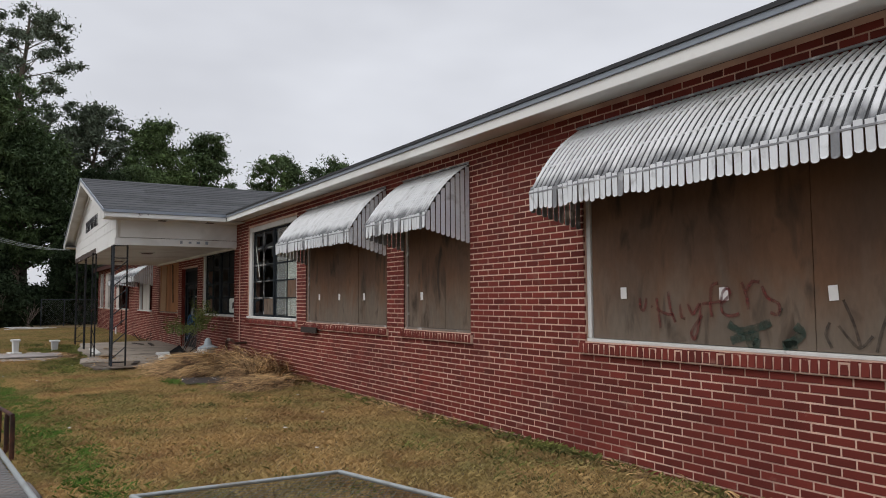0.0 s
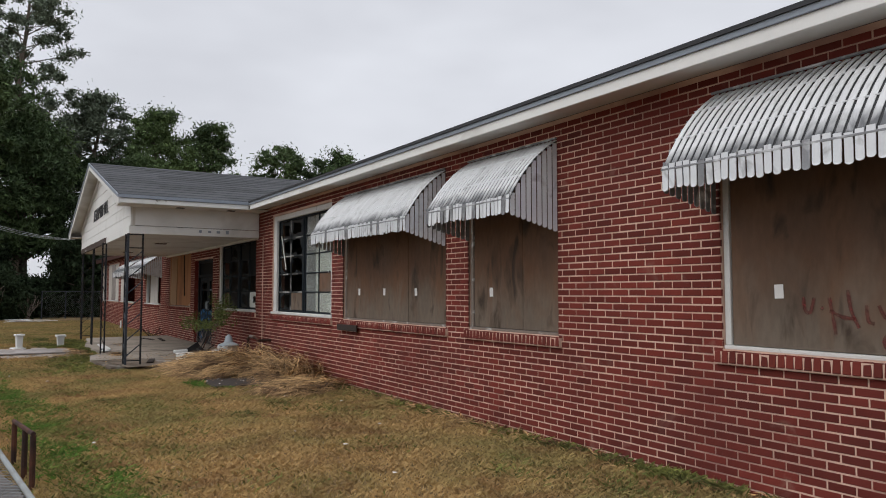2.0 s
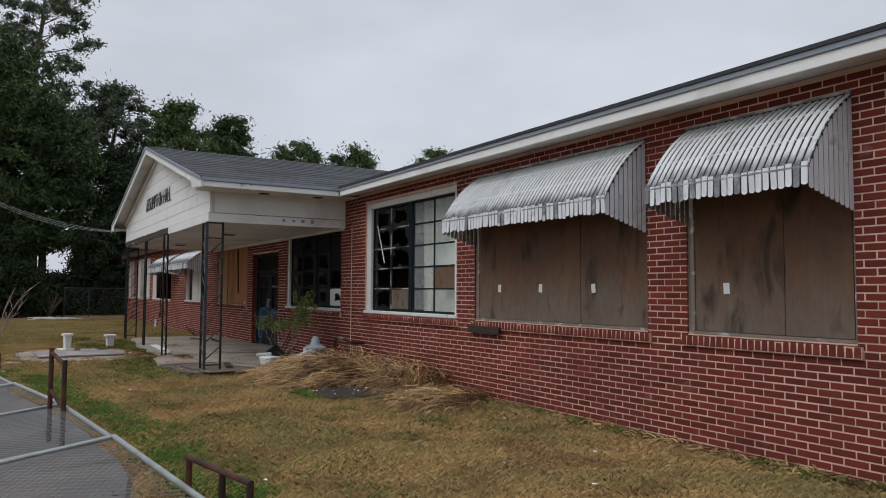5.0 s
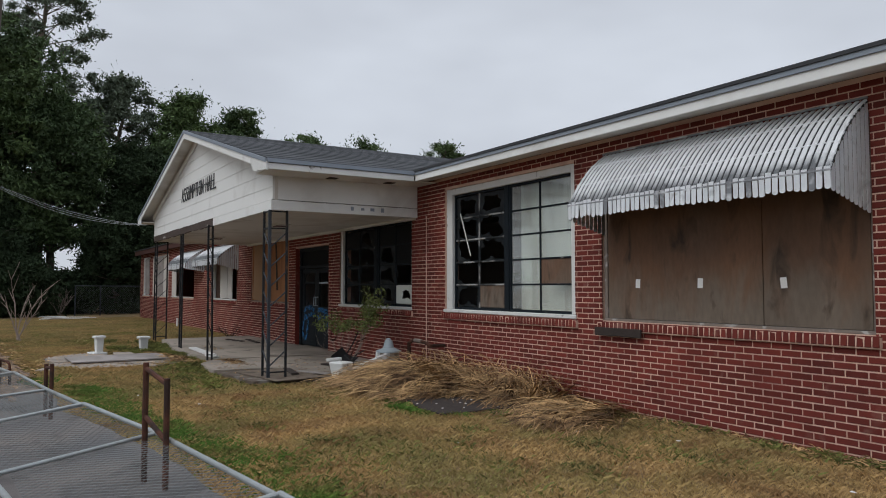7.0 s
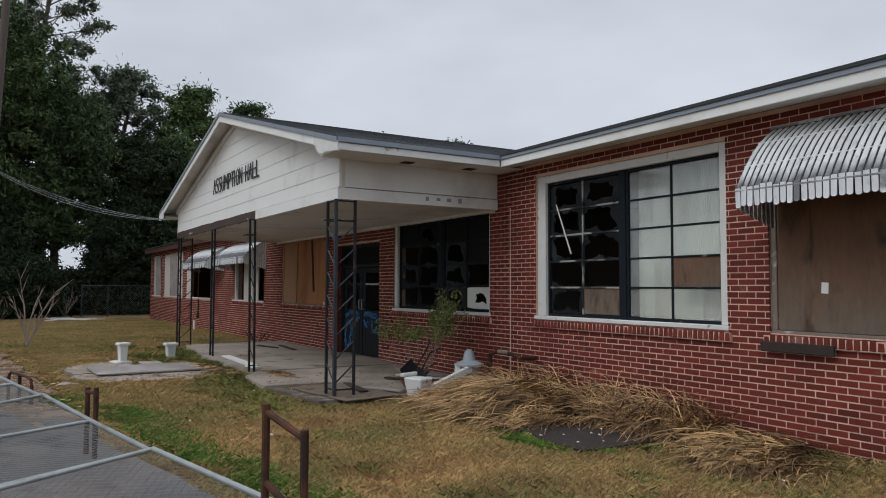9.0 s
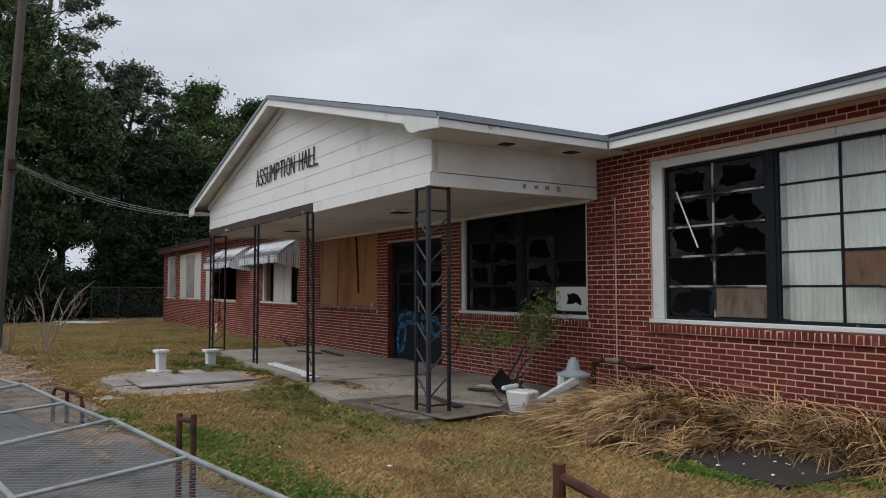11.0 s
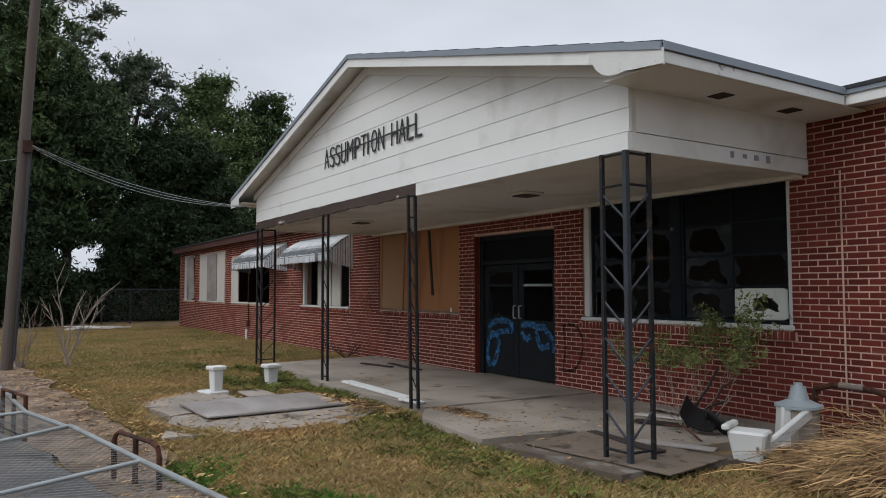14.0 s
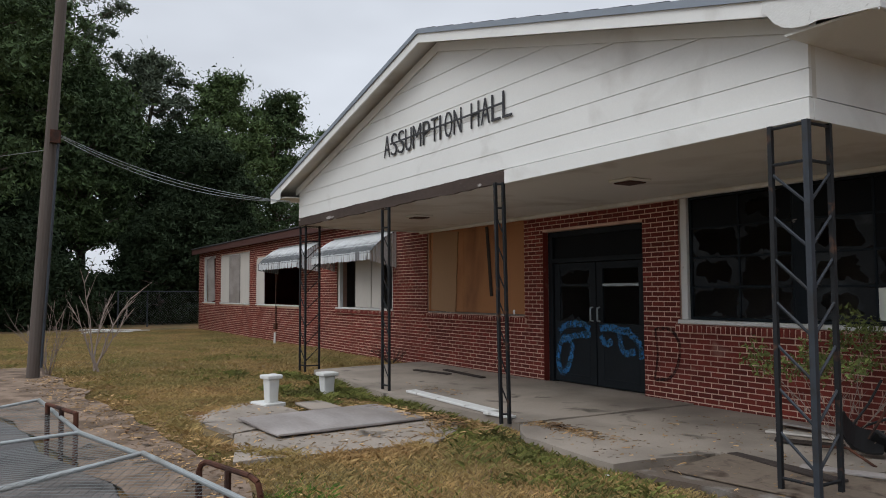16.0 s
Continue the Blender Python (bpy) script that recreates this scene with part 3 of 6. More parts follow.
slab("pavement", [(-19.0, -2.35), (-15.2, -2.75), (-12.9, -2.55), (-12.75, -0.02), (-19.2, -0.02)], -0.1, 0.075, CONCRETE, "weathered concrete porch floor", "concrete floor")
slab("pavement", [(-12.88, -2.6), (-12.3, -2.95), (-11.1, -3.02), (-10.9, -2.05), (-9.9, -1.95), (-9.6, -0.02), (-12.72, -0.02)], -0.1, 0.062, CONCRETE,
     "cracked concrete porch floor slab", "concrete floor")
slab("pavement", [(-10.9, -3.0), (-9.5, -2.85), (-9.3, -1.4), (-9.85, -1.9), (-10.86, -2.02)], -0.1, 0.045, RUBBLE, "dirt and rubble at the porch corner", "rubble bed")
slab("pavement", [(-16.3, -4.25), (-15.6, -5.35), (-14.2, -5.15), (-14.6, -4.0)], -0.1, 0.032, CONCRETE, "broken concrete walk slab", "walk slab")
slab("pavement", [(-14.2, -5.15), (-13.0, -5.5), (-12.75, -3.65), (-13.4, -2.95), (-14.6, -3.05), (-14.6, -4.0)], -0.1, 0.024, CONCRETE, "broken concrete walk slab", "walk slab")

# ---------------------------------------------------------------- awnings
def awning_profile(top, lip, depth):
    """Points (y, z) from the wall down to the lip: straight, then rounding over at the front."""
    pts = []
    for i in range(9):
        t = i / 8
        pts.append((-depth * (t ** 1.0), top - (top - lip) * (0.55 * t + 0.45 * t ** 2.4)))
    return pts


def strip_mesh(name, pts, width, thick, material, dome=0.006):
    """A slat that follows the points, domed a little across."""
    bm = bmesh.new()
    rows = []
    for k, (y, z) in enumerate(pts):
        a, b = pts[max(0, k - 1)], pts[min(len(pts) - 1, k + 1)]
        t = Vector((0, b[0] - a[0], b[1] - a[1])).normalized()
        nrm = Vector((0, t.z, -t.y))
        if nrm.z < 0 or (abs(nrm.z) < 0.2 and nrm.y > 0):
            nrm = -nrm
        rows.append([bm.verts.new(Vector((x, y, z)) + nrm * h) for x, h in
                     ((-width / 2, 0), (-width / 4, dome), (width / 4, dome), (width / 2, 0), (width / 2, -thick), (-width / 2, -thick))])
    for p, q in zip(rows, rows[1:]):
        for i in range(6):
            bm.faces.new((p[i], p[(i + 1) % 6], q[(i + 1) % 6], q[i]))
    bm.faces.new(rows[0])
    bm.faces.new(rows[-1][::-1])
    bmesh.ops.recalc_face_normals(bm, faces=bm.faces[:])
    return finish(name, bm, material)


def scallop_mesh(name, width, height, material):
    """A hanging tab with a rounded lower end, in the plane y = 0, hung from z = 0."""
    bm = bmesh.new()
    out = [(-width / 2, 0), (-width / 2, -height + width * 0.28), (-width * 0.32, -height + width * 0.07), (0, -height),
           (width * 0.32, -height + width * 0.07), (width / 2, -height + width * 0.28), (width / 2, 0)]
    v = [bm.verts.new((x, -0.004 * (1 - abs(2 * x / width)) - 0.002, z)) for x, z in out]
    w = [bm.verts.new((x, 0.004, z)) for x, z in out]
    bm.faces.new(v)
    bm.faces.new(w[::-1])
    for i in range(len(v)):
        bm.faces.new((v[i], w[i], w[(i + 1) % len(v)], v[(i + 1) % len(v)]))
    bmesh.ops.recalc_face_normals(bm, faces=bm.faces[:])
    return finish(name, bm, material)


def awning(x0, x1, top, lip, drop, depth, side_low, label, group, pitch=0.064, stripe=True):
    aw = thing("window_awning", label, "awning", ((x0 + x1) / 2, 0, lip), group)
    inv = Matrix.Translation((-(x0 + x1) / 2, 0, -lip))
    pts = awning_profile(top, lip, depth)
    count = max(4, round((x1 - x0) / pitch))
    step = (x1 - x0) / count
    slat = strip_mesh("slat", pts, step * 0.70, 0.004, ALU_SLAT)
    tab = scallop_mesh("valance_tab", step * 0.80, drop, ALU)
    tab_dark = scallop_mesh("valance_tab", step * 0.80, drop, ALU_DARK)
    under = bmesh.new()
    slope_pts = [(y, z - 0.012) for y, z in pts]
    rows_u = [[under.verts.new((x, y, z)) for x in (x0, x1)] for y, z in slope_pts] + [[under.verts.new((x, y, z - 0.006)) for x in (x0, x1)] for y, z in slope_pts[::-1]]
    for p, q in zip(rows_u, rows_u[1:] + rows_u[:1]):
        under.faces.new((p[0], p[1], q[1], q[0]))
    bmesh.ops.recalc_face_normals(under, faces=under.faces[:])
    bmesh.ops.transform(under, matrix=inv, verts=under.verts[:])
    part("pan", under, PAN_SHADE, aw, "recessed pan, near-black to shade the gaps between the slats")

    def put(mesh, m):
        ob = new(mesh.name.split(".")[0], mesh)
        ob.parent = aw
        ob.matrix_basis = inv @ m

    for i in range(count):
        x = x0 + step * (i + 0.5)
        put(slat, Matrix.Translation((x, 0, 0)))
        wob = rnd.uniform(-0.012, 0.012)
        put(tab_dark if (stripe and rnd.random() < 0.13) else tab, pose(x, -depth - 0.006, lip + 0.012 + wob, rnd.uniform(-3, 3)))
    # side cheeks of upright slats
    n_side = max(3, round(depth / 0.064))
    sw = depth / n_side
    for s, x in ((1, x1), (-1, x0)):
        for i in range(n_side):
            yc = -sw * (i + 0.5)
            t = -yc / depth
            ztop = np.interp(-yc, [-p[0] for p in pts], [p[1] for p in pts]) - 0.015
            zlow = side_low + (lip - drop - side_low) * t
            # west cheeks use the darker metal: shade on their inside is in the colour
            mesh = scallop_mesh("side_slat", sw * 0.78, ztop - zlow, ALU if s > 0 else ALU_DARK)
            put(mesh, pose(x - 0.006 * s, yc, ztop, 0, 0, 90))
    for y, z in ((-0.02, top + 0.015), (-depth, lip - 0.02)):
        bm = bmesh.new()
        rod(bm, (x0, y, z), (x1, y, z), 0.012, seg=6)
        bmesh.ops.transform(bm, matrix=inv, verts=bm.verts[:])
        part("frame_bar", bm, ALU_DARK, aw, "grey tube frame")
    for k in (3, 6):
        y, z = pts[k]
        bm = bmesh.new()
        rod(bm, (x0, y, z + 0.001), (x1, y, z + 0.001), 0.0065, seg=5)
        bmesh.ops.transform(bm, matrix=inv, verts=bm.verts[:])
        part("clip_rail", bm, ALU, aw, "thin clip rail across the slats")
    return aw


awning(1.88, 5.40, 2.985, 2.372, 0.185, 0.59, 2.05, "wide white slatted aluminium awning with mildew streaks over a boarded window", "awnings on the near wall")
awning(-1.57, 0.02, 2.975, 2.372, 0.175, 0.59, 2.05, "short white slatted aluminium awning over a boarded window", "awnings on the near wall")
awning(-5.18, -2.10, 2.975, 2.365, 0.18, 0.57, 2.02, "long white slatted aluminium awning, edge mildewed", "awnings on the near wall")
awning(-23.5, -20.3, 2.72, 2.27, 0.19, 0.62, 1.93, "bent white aluminium awning on the far wing", "awnings on the far wing", 0.10)
awning(-27.6, -24.45, 2.72, 2.24, 0.19, 0.62, 1.95, "sagging white aluminium awning on the far wing", "awnings on the far wing", 0.10)


# ---------------------------------------------------------------- boarded windows
def paint_stroke(bm, pts, width, y):
    """A flat sprayed line through the points (x, z), at depth y."""
    pts = [Vector((p[0], p[1])) for p in pts]
    y -= 0.0004 * (len(bm.verts) // 7 % 9)
    left, right = [], []
    for k, p in enumerate(pts):
        d = (pts[min(k + 1, len(pts) - 1)] - pts[max(k - 1, 0)])
        d = d.normalized() if d.length else Vector((1, 0))
        nrm = Vector((-d.y, d.x)) * width * (0.42 + 0.16 * rnd.random())
        left.append(bm.verts.new((p.x + nrm.x, y, p.y + nrm.y)))
        right.append(bm.verts.new((p.x - nrm.x, y, p.y - nrm.y)))
    for a, b, c, d in zip(left, left[1:], right[1:], right):
        bm.faces.new((a, b, c, d))


def curve_pts(pts, n=6):
    """A smooth run of points through a few."""
    out = []
    p = [pts[0], *pts, pts[-1]]
    for i in range(1, len(p) - 2):
        for k in range(n):
            t = k / n
            out.append(tuple(0.5 * (2 * p[i][a] + (p[i + 1][a] - p[i - 1][a]) * t + (2 * p[i - 1][a] - 5 * p[i][a] + 4 * p[i + 1][a] - p[i + 2][a]) * t * t
                                    + (3 * p[i][a] - p[i - 1][a] - 3 * p[i + 1][a] + p[i + 2][a]) * t ** 3) for a in (0, 1)))
    return out + [pts[-1]]


def boarded_window(name, x0, x1, z0, z1, seams, tags, material, label, frame_left=True, frame_mat=None):
    win = thing(name, label, "boarded window", ((x0 + x1) / 2, 0.05, z0), kind="structure")
    inv = Matrix.Translation((-(x0 + x1) / 2, -0.05, -z0))

    def add(n, bm, m, lab=""):
        bmesh.ops.transform(bm, matrix=inv, verts=bm.verts[:])
        return part(n, bm, m, win, lab)

    fm = frame_mat or WHITE_WORN
    add("window_frame", one_box(x0 + 0.003, x0 + 0.055, 0.035, 0.12, z0 + 0.03, z1, 0.004), fm, "worn white painted jamb")
    add("window_frame", one_box(x1 - 0.04, x1 - 0.003, 0.05, 0.12, z0 + 0.03, z1, 0.004), fm, "worn white painted jamb")
    add("window_frame", one_box(x0 + 0.055, x1 - 0.04, 0.05, 0.12, z1 - 0.06, z1, 0.004), fm, "worn white painted head")
    add("window_sill", one_box(x0 + 0.002, x1 - 0.002, 0.02, 0.16, z0, z0 + 0.028, 0.004), OLD_WOOD if frame_mat else fm, "thin worn wooden sill")
    edges = [x0 + 0.058, *seams, x1 - 0.043]
    for a, b in zip(edges, edges[1:]):
        add("plywood_sheet", one_box(a + 0.003, b - 0.003, 0.048 + rnd.uniform(0, 0.006), 0.066, z0 + 0.032, z1 - 0.062, 0.002), material)
    for tx, tz, w in tags:
        bm = one_box(-w / 2, w / 2, 0.0, 0.0015, -0.05, 0.05)
        bmesh.ops.transform(bm, matrix=pose(tx, 0.043, tz, 0, rnd.uniform(-6, 6)), verts=bm.verts[:])
        add("paper_tag", bm, PAPER, "small white paper tag")
    return win, add


w1, add1 = boarded_window("window_1", 1.91, 5.30, SILL, 2.88, [4.10], [(2.365, 1.465, 0.07), (3.393, 1.45, 0.08), (4.235, 1.45, 0.065)], PLY,
                          "large window boarded with graffitied plywood")
strokes = [[(2.55, 1.424), (2.56, 1.336), (2.599, 1.326), (2.628, 1.424)], [(2.676, 1.356), (2.691, 1.346)],
           [(2.735, 1.424), (2.754, 1.317), (2.774, 1.18)], [(2.735, 1.336), (2.822, 1.297), (2.91, 1.287)], [(2.861, 1.473), (2.881, 1.336), (2.929, 1.229)],
           [(2.978, 1.375), (2.988, 1.278), (3.027, 1.258)], [(3.056, 1.375), (3.104, 1.297), (3.173, 1.375), (3.153, 1.209), (3.114, 1.102), (3.085, 1.16), (3.192, 1.287)],
           [(3.348, 1.532), (3.289, 1.512), (3.27, 1.395), (3.28, 1.278)], [(3.192, 1.375), (3.289, 1.385), (3.367, 1.395)],
           [(3.367, 1.375), (3.445, 1.444), (3.426, 1.493), (3.377, 1.444), (3.377, 1.317), (3.455, 1.287), (3.523, 1.307)],
           [(3.552, 1.532), (3.591, 1.424), (3.601, 1.336)], [(3.581, 1.454), (3.63, 1.532), (3.698, 1.532)],
           [(3.717, 1.502), (3.756, 1.424), (3.844, 1.375), (3.834, 1.307), (3.776, 1.317)]]
bm = bmesh.new()
for s in strokes:
    paint_stroke(bm, curve_pts(s), 0.024, 0.0425)
add1("graffiti", bm, RED_PAINT, "faded red sprayed writing")
bm = bmesh.new()
for s in ([(3.426, 1.229), (3.523, 1.18), (3.669, 1.209), (3.776, 1.248)], [(3.445, 1.102), (3.552, 1.141), (3.679, 1.151)], [(3.581, 1.18), (3.601, 1.102), (3.64, 1.063), (3.669, 1.131)],
          [(3.961, 1.229), (4.009, 1.18), (3.941, 1.121), (3.873, 1.092), (3.97, 1.102)], [(3.844, 1.326), (3.863, 1.317)]):
    paint_stroke(bm, curve_pts(s), 0.06, 0.0415)
add1("graffiti", bm, GREEN_PAINT, "dark green sprayed blot")
bm = bmesh.new()
for s in ([(4.262, 1.239), (4.34, 1.141), (4.399, 1.102), (4.476, 1.18)], [(4.301, 1.405), (4.36, 1.258), (4.399, 1.112)], [(4.593, 1.375), (4.535, 1.219), (4.496, 1.082)], [(4.204, 1.258), (4.175, 1.18), (4.214, 1.092)]):
    paint_stroke(bm, curve_pts(s), 0.020, 0.0405)
add1("graffiti", bm, SCRAWL_PAINT, "dark scrawl on the plywood")
boarded_window("window_2", -1.60, 0.01, SILL, 2.88, [-0.62], [(-1.192, 1.46, 0.065)], PLY, "narrow window boarded with grey weathered plywood", frame_mat=OLD_WOOD)
boarded_window("window_3", -5.24, -2.10, SILL, 2.88, [-3.15], [(-4.715, 1.462, 0.065), (-3.864, 1.463, 0.065), (-2.934, 1.462, 0.065)], PLY,
               "wide window boarded with brown weathered plywood", frame_mat=OLD_WOOD)
# sheltered board beside the door: tan and orange sheets, the inner one slipped
w7, add7 = boarded_window("window_6", -19.05, -16.02, SILL, 2.585, [-17.85], [(-16.35, 1.08, 0.05)], PLY_ORANGE,
                          "porch window boarded with orange-brown plywood sheets", frame_mat=PLY_ORANGE)
bm = one_box(-18.92, -18.05, 0.030, 0.046, 1.06, 2.56, 0.002)
bmesh.ops.transform(bm, matrix=Matrix.Translation((-18.4, 0, 1.8)) @ pose(0, 0, 0, 0, 4, 0) @ Matrix.Translation((18.4, 0, -1.8)), verts=bm.verts[:])
add7("plywood_sheet", bm, PLY_TAN, "pale tan plywood sheet, slightly askew")
# thin dark strip laid on the sheets imitates the shade in their crack
bm = one_box(-17.05, -16.98, 0.028, 0.046, 1.35, 2.56, 0.002)
bmesh.ops.transform(bm, matrix=Matrix.Translation((-17.0, 0, 1.8)) @ pose(0, 0, 0, 0, -6, 0) @ Matrix.Translation((17.0, 0, -1.8)), verts=bm.verts[:])
add7("batten", bm, ROT_WOOD, "dark crack between the sheets")
# far wing windows
for name, x0, x1, z1, sheets, label in (
        ("window_7", -23.37, -20.48, 2.52, [(-22.3, -21.5, PLY_PALE, 0), (-21.44, -20.95, PLY_PALE, 1.5)], "far window half covered by pale loose boards"),
        ("window_8", -29.65, -25.9, 2.53, [(-29.65, -28.9, PLY_PALE, 0)], "dark open window without glass on the far wing"),
        ("window_9", -33.9, -30.4, 2.78, [(-33.8, -32.75, PLY_PALE, 0), (-32.7, -31.5, PLY_GREY, 0), (-31.4, -30.45, PLY_PALE, 0)], "far window covered by pale and grey boards"),
        ("window_10", -36.35, -34.6, 2.83, [(-35.7, -34.75, PLY_GREY, -7)], "last far window with one slipping board")):
    win = thing(name, label, "window", ((x0 + x1) / 2, 0.05, SILL), kind="structure")
    inv = Matrix.Translation((-(x0 + x1) / 2, -0.05, -SILL))
    for bx in ((x0 + 0.002, x0 + 0.09, SILL + 0.04, z1), (x1 - 0.09, x1 - 0.002, SILL + 0.04, z1), (x0 + 0.09, x1 - 0.09, z1 - 0.09, z1)):
        bm = one_box(bx[0], bx[1], 0.03, 0.12, bx[2], bx[3], 0.005)
        bmesh.ops.transform(bm, matrix=inv, verts=bm.verts[:])
        part("window_frame", bm, WHITE_WORN, win)
    bm = one_box(x0 - 0.02, x1 + 0.02, -0.045, 0.16, SILL, SILL + 0.038, 0.005)
    bmesh.ops.transform(bm, matrix=inv, verts=bm.verts[:])
    part("window_sill", bm, WHITE_WORN, win, "peeling white sill")
    for a, b, m, tilt in sheets:
        bm = one_box(a, b, -0.012, 0.02, SILL + 0.05, z1 - 0.05, 0.003)
        c = Vector(((a + b) / 2, 0, (SILL + z1) / 2))
        bmesh.ops.transform(bm, matrix=inv @ Matrix.Translation(c) @ pose(0, 0, 0, 0, tilt, 0) @ Matrix.Translation(-c), verts=bm.verts[:])
        part("plywood_sheet", bm, m, win)


# ---------------------------------------------------------------- glazed steel windows
def jagged_pane(x0, x1, z0, z1, y, broken, seed):
    """Glass left in a light: whole, or an irregular remnant round a hole."""
    r = random.Random(seed)
    bm = bmesh.new()
    if not broken:
        box(bm, x0, x1, y, y + 0.004, z0, z1)
        return bm
    cx, cz = x0 + (x1 - x0) * r.uniform(0.35, 0.65), z0 + (z1 - z0) * r.uniform(0.4, 0.65)
    n = 34
    lobes = [(r.uniform(0.03, 0.11), r.choice((2, 3, 4, 5)), r.uniform(0, 6.28)) for _ in range(3)]
    outer, inner = [], []
    for k in range(n):
        a = 2 * math.pi * k / n
        dx, dz = math.cos(a), math.sin(a)
        t = min((x1 - cx) / dx if dx > 1e-6 else (x0 - cx) / dx if dx < -1e-6 else 9, (z1 - cz) / dz if dz > 1e-6 else (z0 - cz) / dz if dz < -1e-6 else 9)
        outer.append((cx + dx * t, cz + dz * t))
        g = min(0.985, max(0.2, broken * r.uniform(0.78, 1.14) + 0.08 + sum(q * math.sin(m_ * a + p_) for q, m_, p_ in lobes)))
        inner.append((cx + dx * t * g, cz + dz * t * g))
    vo = [bm.verts.new((x, y, z)) for x, z in outer]
    vi = [bm.verts.new((x, y, z)) for x, z in inner]
    vb = [bm.verts.new((x, y + 0.004, z)) for x, z in inner]
    vc = [bm.verts.new((x, y + 0.004, z)) for x, z in outer]
    for k in range(n):
        q = (k + 1) % n
        bm.faces.new((vo[k], vo[q], vi[q], vi[k]))
        bm.faces.new((vi[k], vi[q], vb[q], vb[k]))
        bm.faces.new((vb[k], vb[q], vc[q], vc[k]))
    return bm


def steel_window(name, x0, x1, z0, z1, frame_w, cols, rows, pane_of, label, top_frame=True, broad=0.17, bar=None):
    win = thing(name, label, "window", ((x0 + x1) / 2, 0.1, z0), kind="structure")
    inv = Matrix.Translation((-(x0 + x1) / 2, -0.1, -z0))

    def add(n, bm, m, lab="", parent=None):
        bmesh.ops.transform(bm, matrix=inv, verts=bm.verts[:])
        return part(n, bm, m, parent or win, lab)

    fr = add("window_frame", one_box(x0 + 0.002, x0 + frame_w, 0.03, 0.14, z0 + 0.05, z1, 0.006), WHITE_WORN, "white wooden surround, paint flaking")
    add("window_frame", one_box(x1 - frame_w * 0.6, x1 - 0.002, 0.03, 0.14, z0 + 0.05, z1, 0.006), WHITE_WORN, "white wooden surround, paint flaking")
    if top_frame:
        add("window_frame", one_box(x0 + frame_w, x1 - frame_w * 0.6, 0.03, 0.14, z1 - 0.10, z1, 0.006), WHITE_WORN, "white wooden head, paint flaking")
    add("window_sill", one_box(x0 - 0.02, x1 + 0.02, -0.02, 0.17, z0, z0 + 0.048, 0.006), WHITE_WORN, "white painted sill with flaking paint")
    a, b = x0 + frame_w, x1 - frame_w * 0.6
    lo, hi = z0 + 0.05, z1 - (0.10 if top_frame else 0.01)
    mid = (a + b) / 2
    add("mullion", one_box(mid - broad / 2, mid + broad / 2, 0.06, 0.13, lo, hi, 0.006), DARK_FRAME, "broad dark steel mullion")
    for half, (h0, h1) in enumerate(((a, mid - broad / 2), (mid + broad / 2, b))):
        for e0, e1 in ((h0, h0 + 0.035), (h1 - 0.035, h1)):
            add("sash", one_box(e0, e1, 0.075, 0.115, lo, hi, 0.004), DARK_FRAME)
        for e0, e1 in ((lo, lo + 0.035), (hi - 0.035, hi)):
            add("sash", one_box(h0 + 0.035, h1 - 0.035, 0.075, 0.115, e0, e1, 0.004), DARK_FRAME)
        g0, g1 = h0 + 0.035, h1 - 0.035
        cw, rh = (g1 - g0) / cols, (hi - lo - 0.07) / rows
        for c in range(1, cols):
            add("glazing_bar", one_box(g0 + cw * c - 0.012, g0 + cw * c + 0.012, 0.08, 0.105, lo + 0.035, hi - 0.035, 0.003), (bar if bar and half == 0 else DARK_FRAME))
        for r in range(1, rows):
            add("glazing_bar", one_box(g0, g1, 0.083, 0.108, lo + 0.035 + rh * r - 0.012, lo + 0.035 + rh * r + 0.012, 0.003), (bar if bar and half == 0 else DARK_FRAME))
        for c in range(cols):
            for r in range(rows):
                kind = pane_of(half, c, r)
                if kind is None:
                    continue
                broken, m = kind
                px0, px1 = g0 + cw * c + 0.012, g0 + cw * (c + 1) - 0.012
                pz0, pz1 = lo + 0.035 + rh * r + 0.012, lo + 0.035 + rh * (r + 1) - 0.012
                pn = add("pane", jagged_pane(px0, px1, pz0, pz1, 0.095, broken, half * 100 + c * 10 + r), m)
                pn.visible_shadow = m is not PANE
    return win, add


def panes_4(half, c, r):
    if half == 1:
        return (0, PANE) if (c, r) != (1, 1) else (0, PLY)
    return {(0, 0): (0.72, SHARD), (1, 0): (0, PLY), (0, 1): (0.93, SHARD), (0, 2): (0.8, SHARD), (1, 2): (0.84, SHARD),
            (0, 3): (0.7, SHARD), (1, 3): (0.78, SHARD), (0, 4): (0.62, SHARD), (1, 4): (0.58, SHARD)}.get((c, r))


w4, add4 = steel_window("window_4", -8.77, -5.71, SILL, 2.975, 0.17, 2, 5, panes_4, "large steel window, half broken panes and half blinds", broad=0.09, bar=GLAZE_BAR)
add4("cord", (lambda b: (rod(b, (-8.42, 0.07, 2.57), (-8.12, 0.06, 1.90), 0.010, seg=6), b)[1])(bmesh.new()), CURTAIN, "dangling white blind strip")
# pleated blinds behind the sound half
bm = bmesh.new()
n = 44
pts = [(-7.17 + 1.36 * k / n, 0.30 + (0.035 if k % 2 else 0.0)) for k in range(n + 1)]
a = [bm.verts.new((x, y, 1.06)) for x, y in pts]
b = [bm.verts.new((x, y, 2.90)) for x, y in pts]
c = [bm.verts.new((x, y + 0.006, 1.06)) for x, y in pts]
d = [bm.verts.new((x, y + 0.006, 2.90)) for x, y in pts]
for k in range(n):
    bm.faces.new((a[k], a[k + 1], b[k + 1], b[k]))
    bm.faces.new((c[k + 1], c[k], d[k], d[k + 1]))
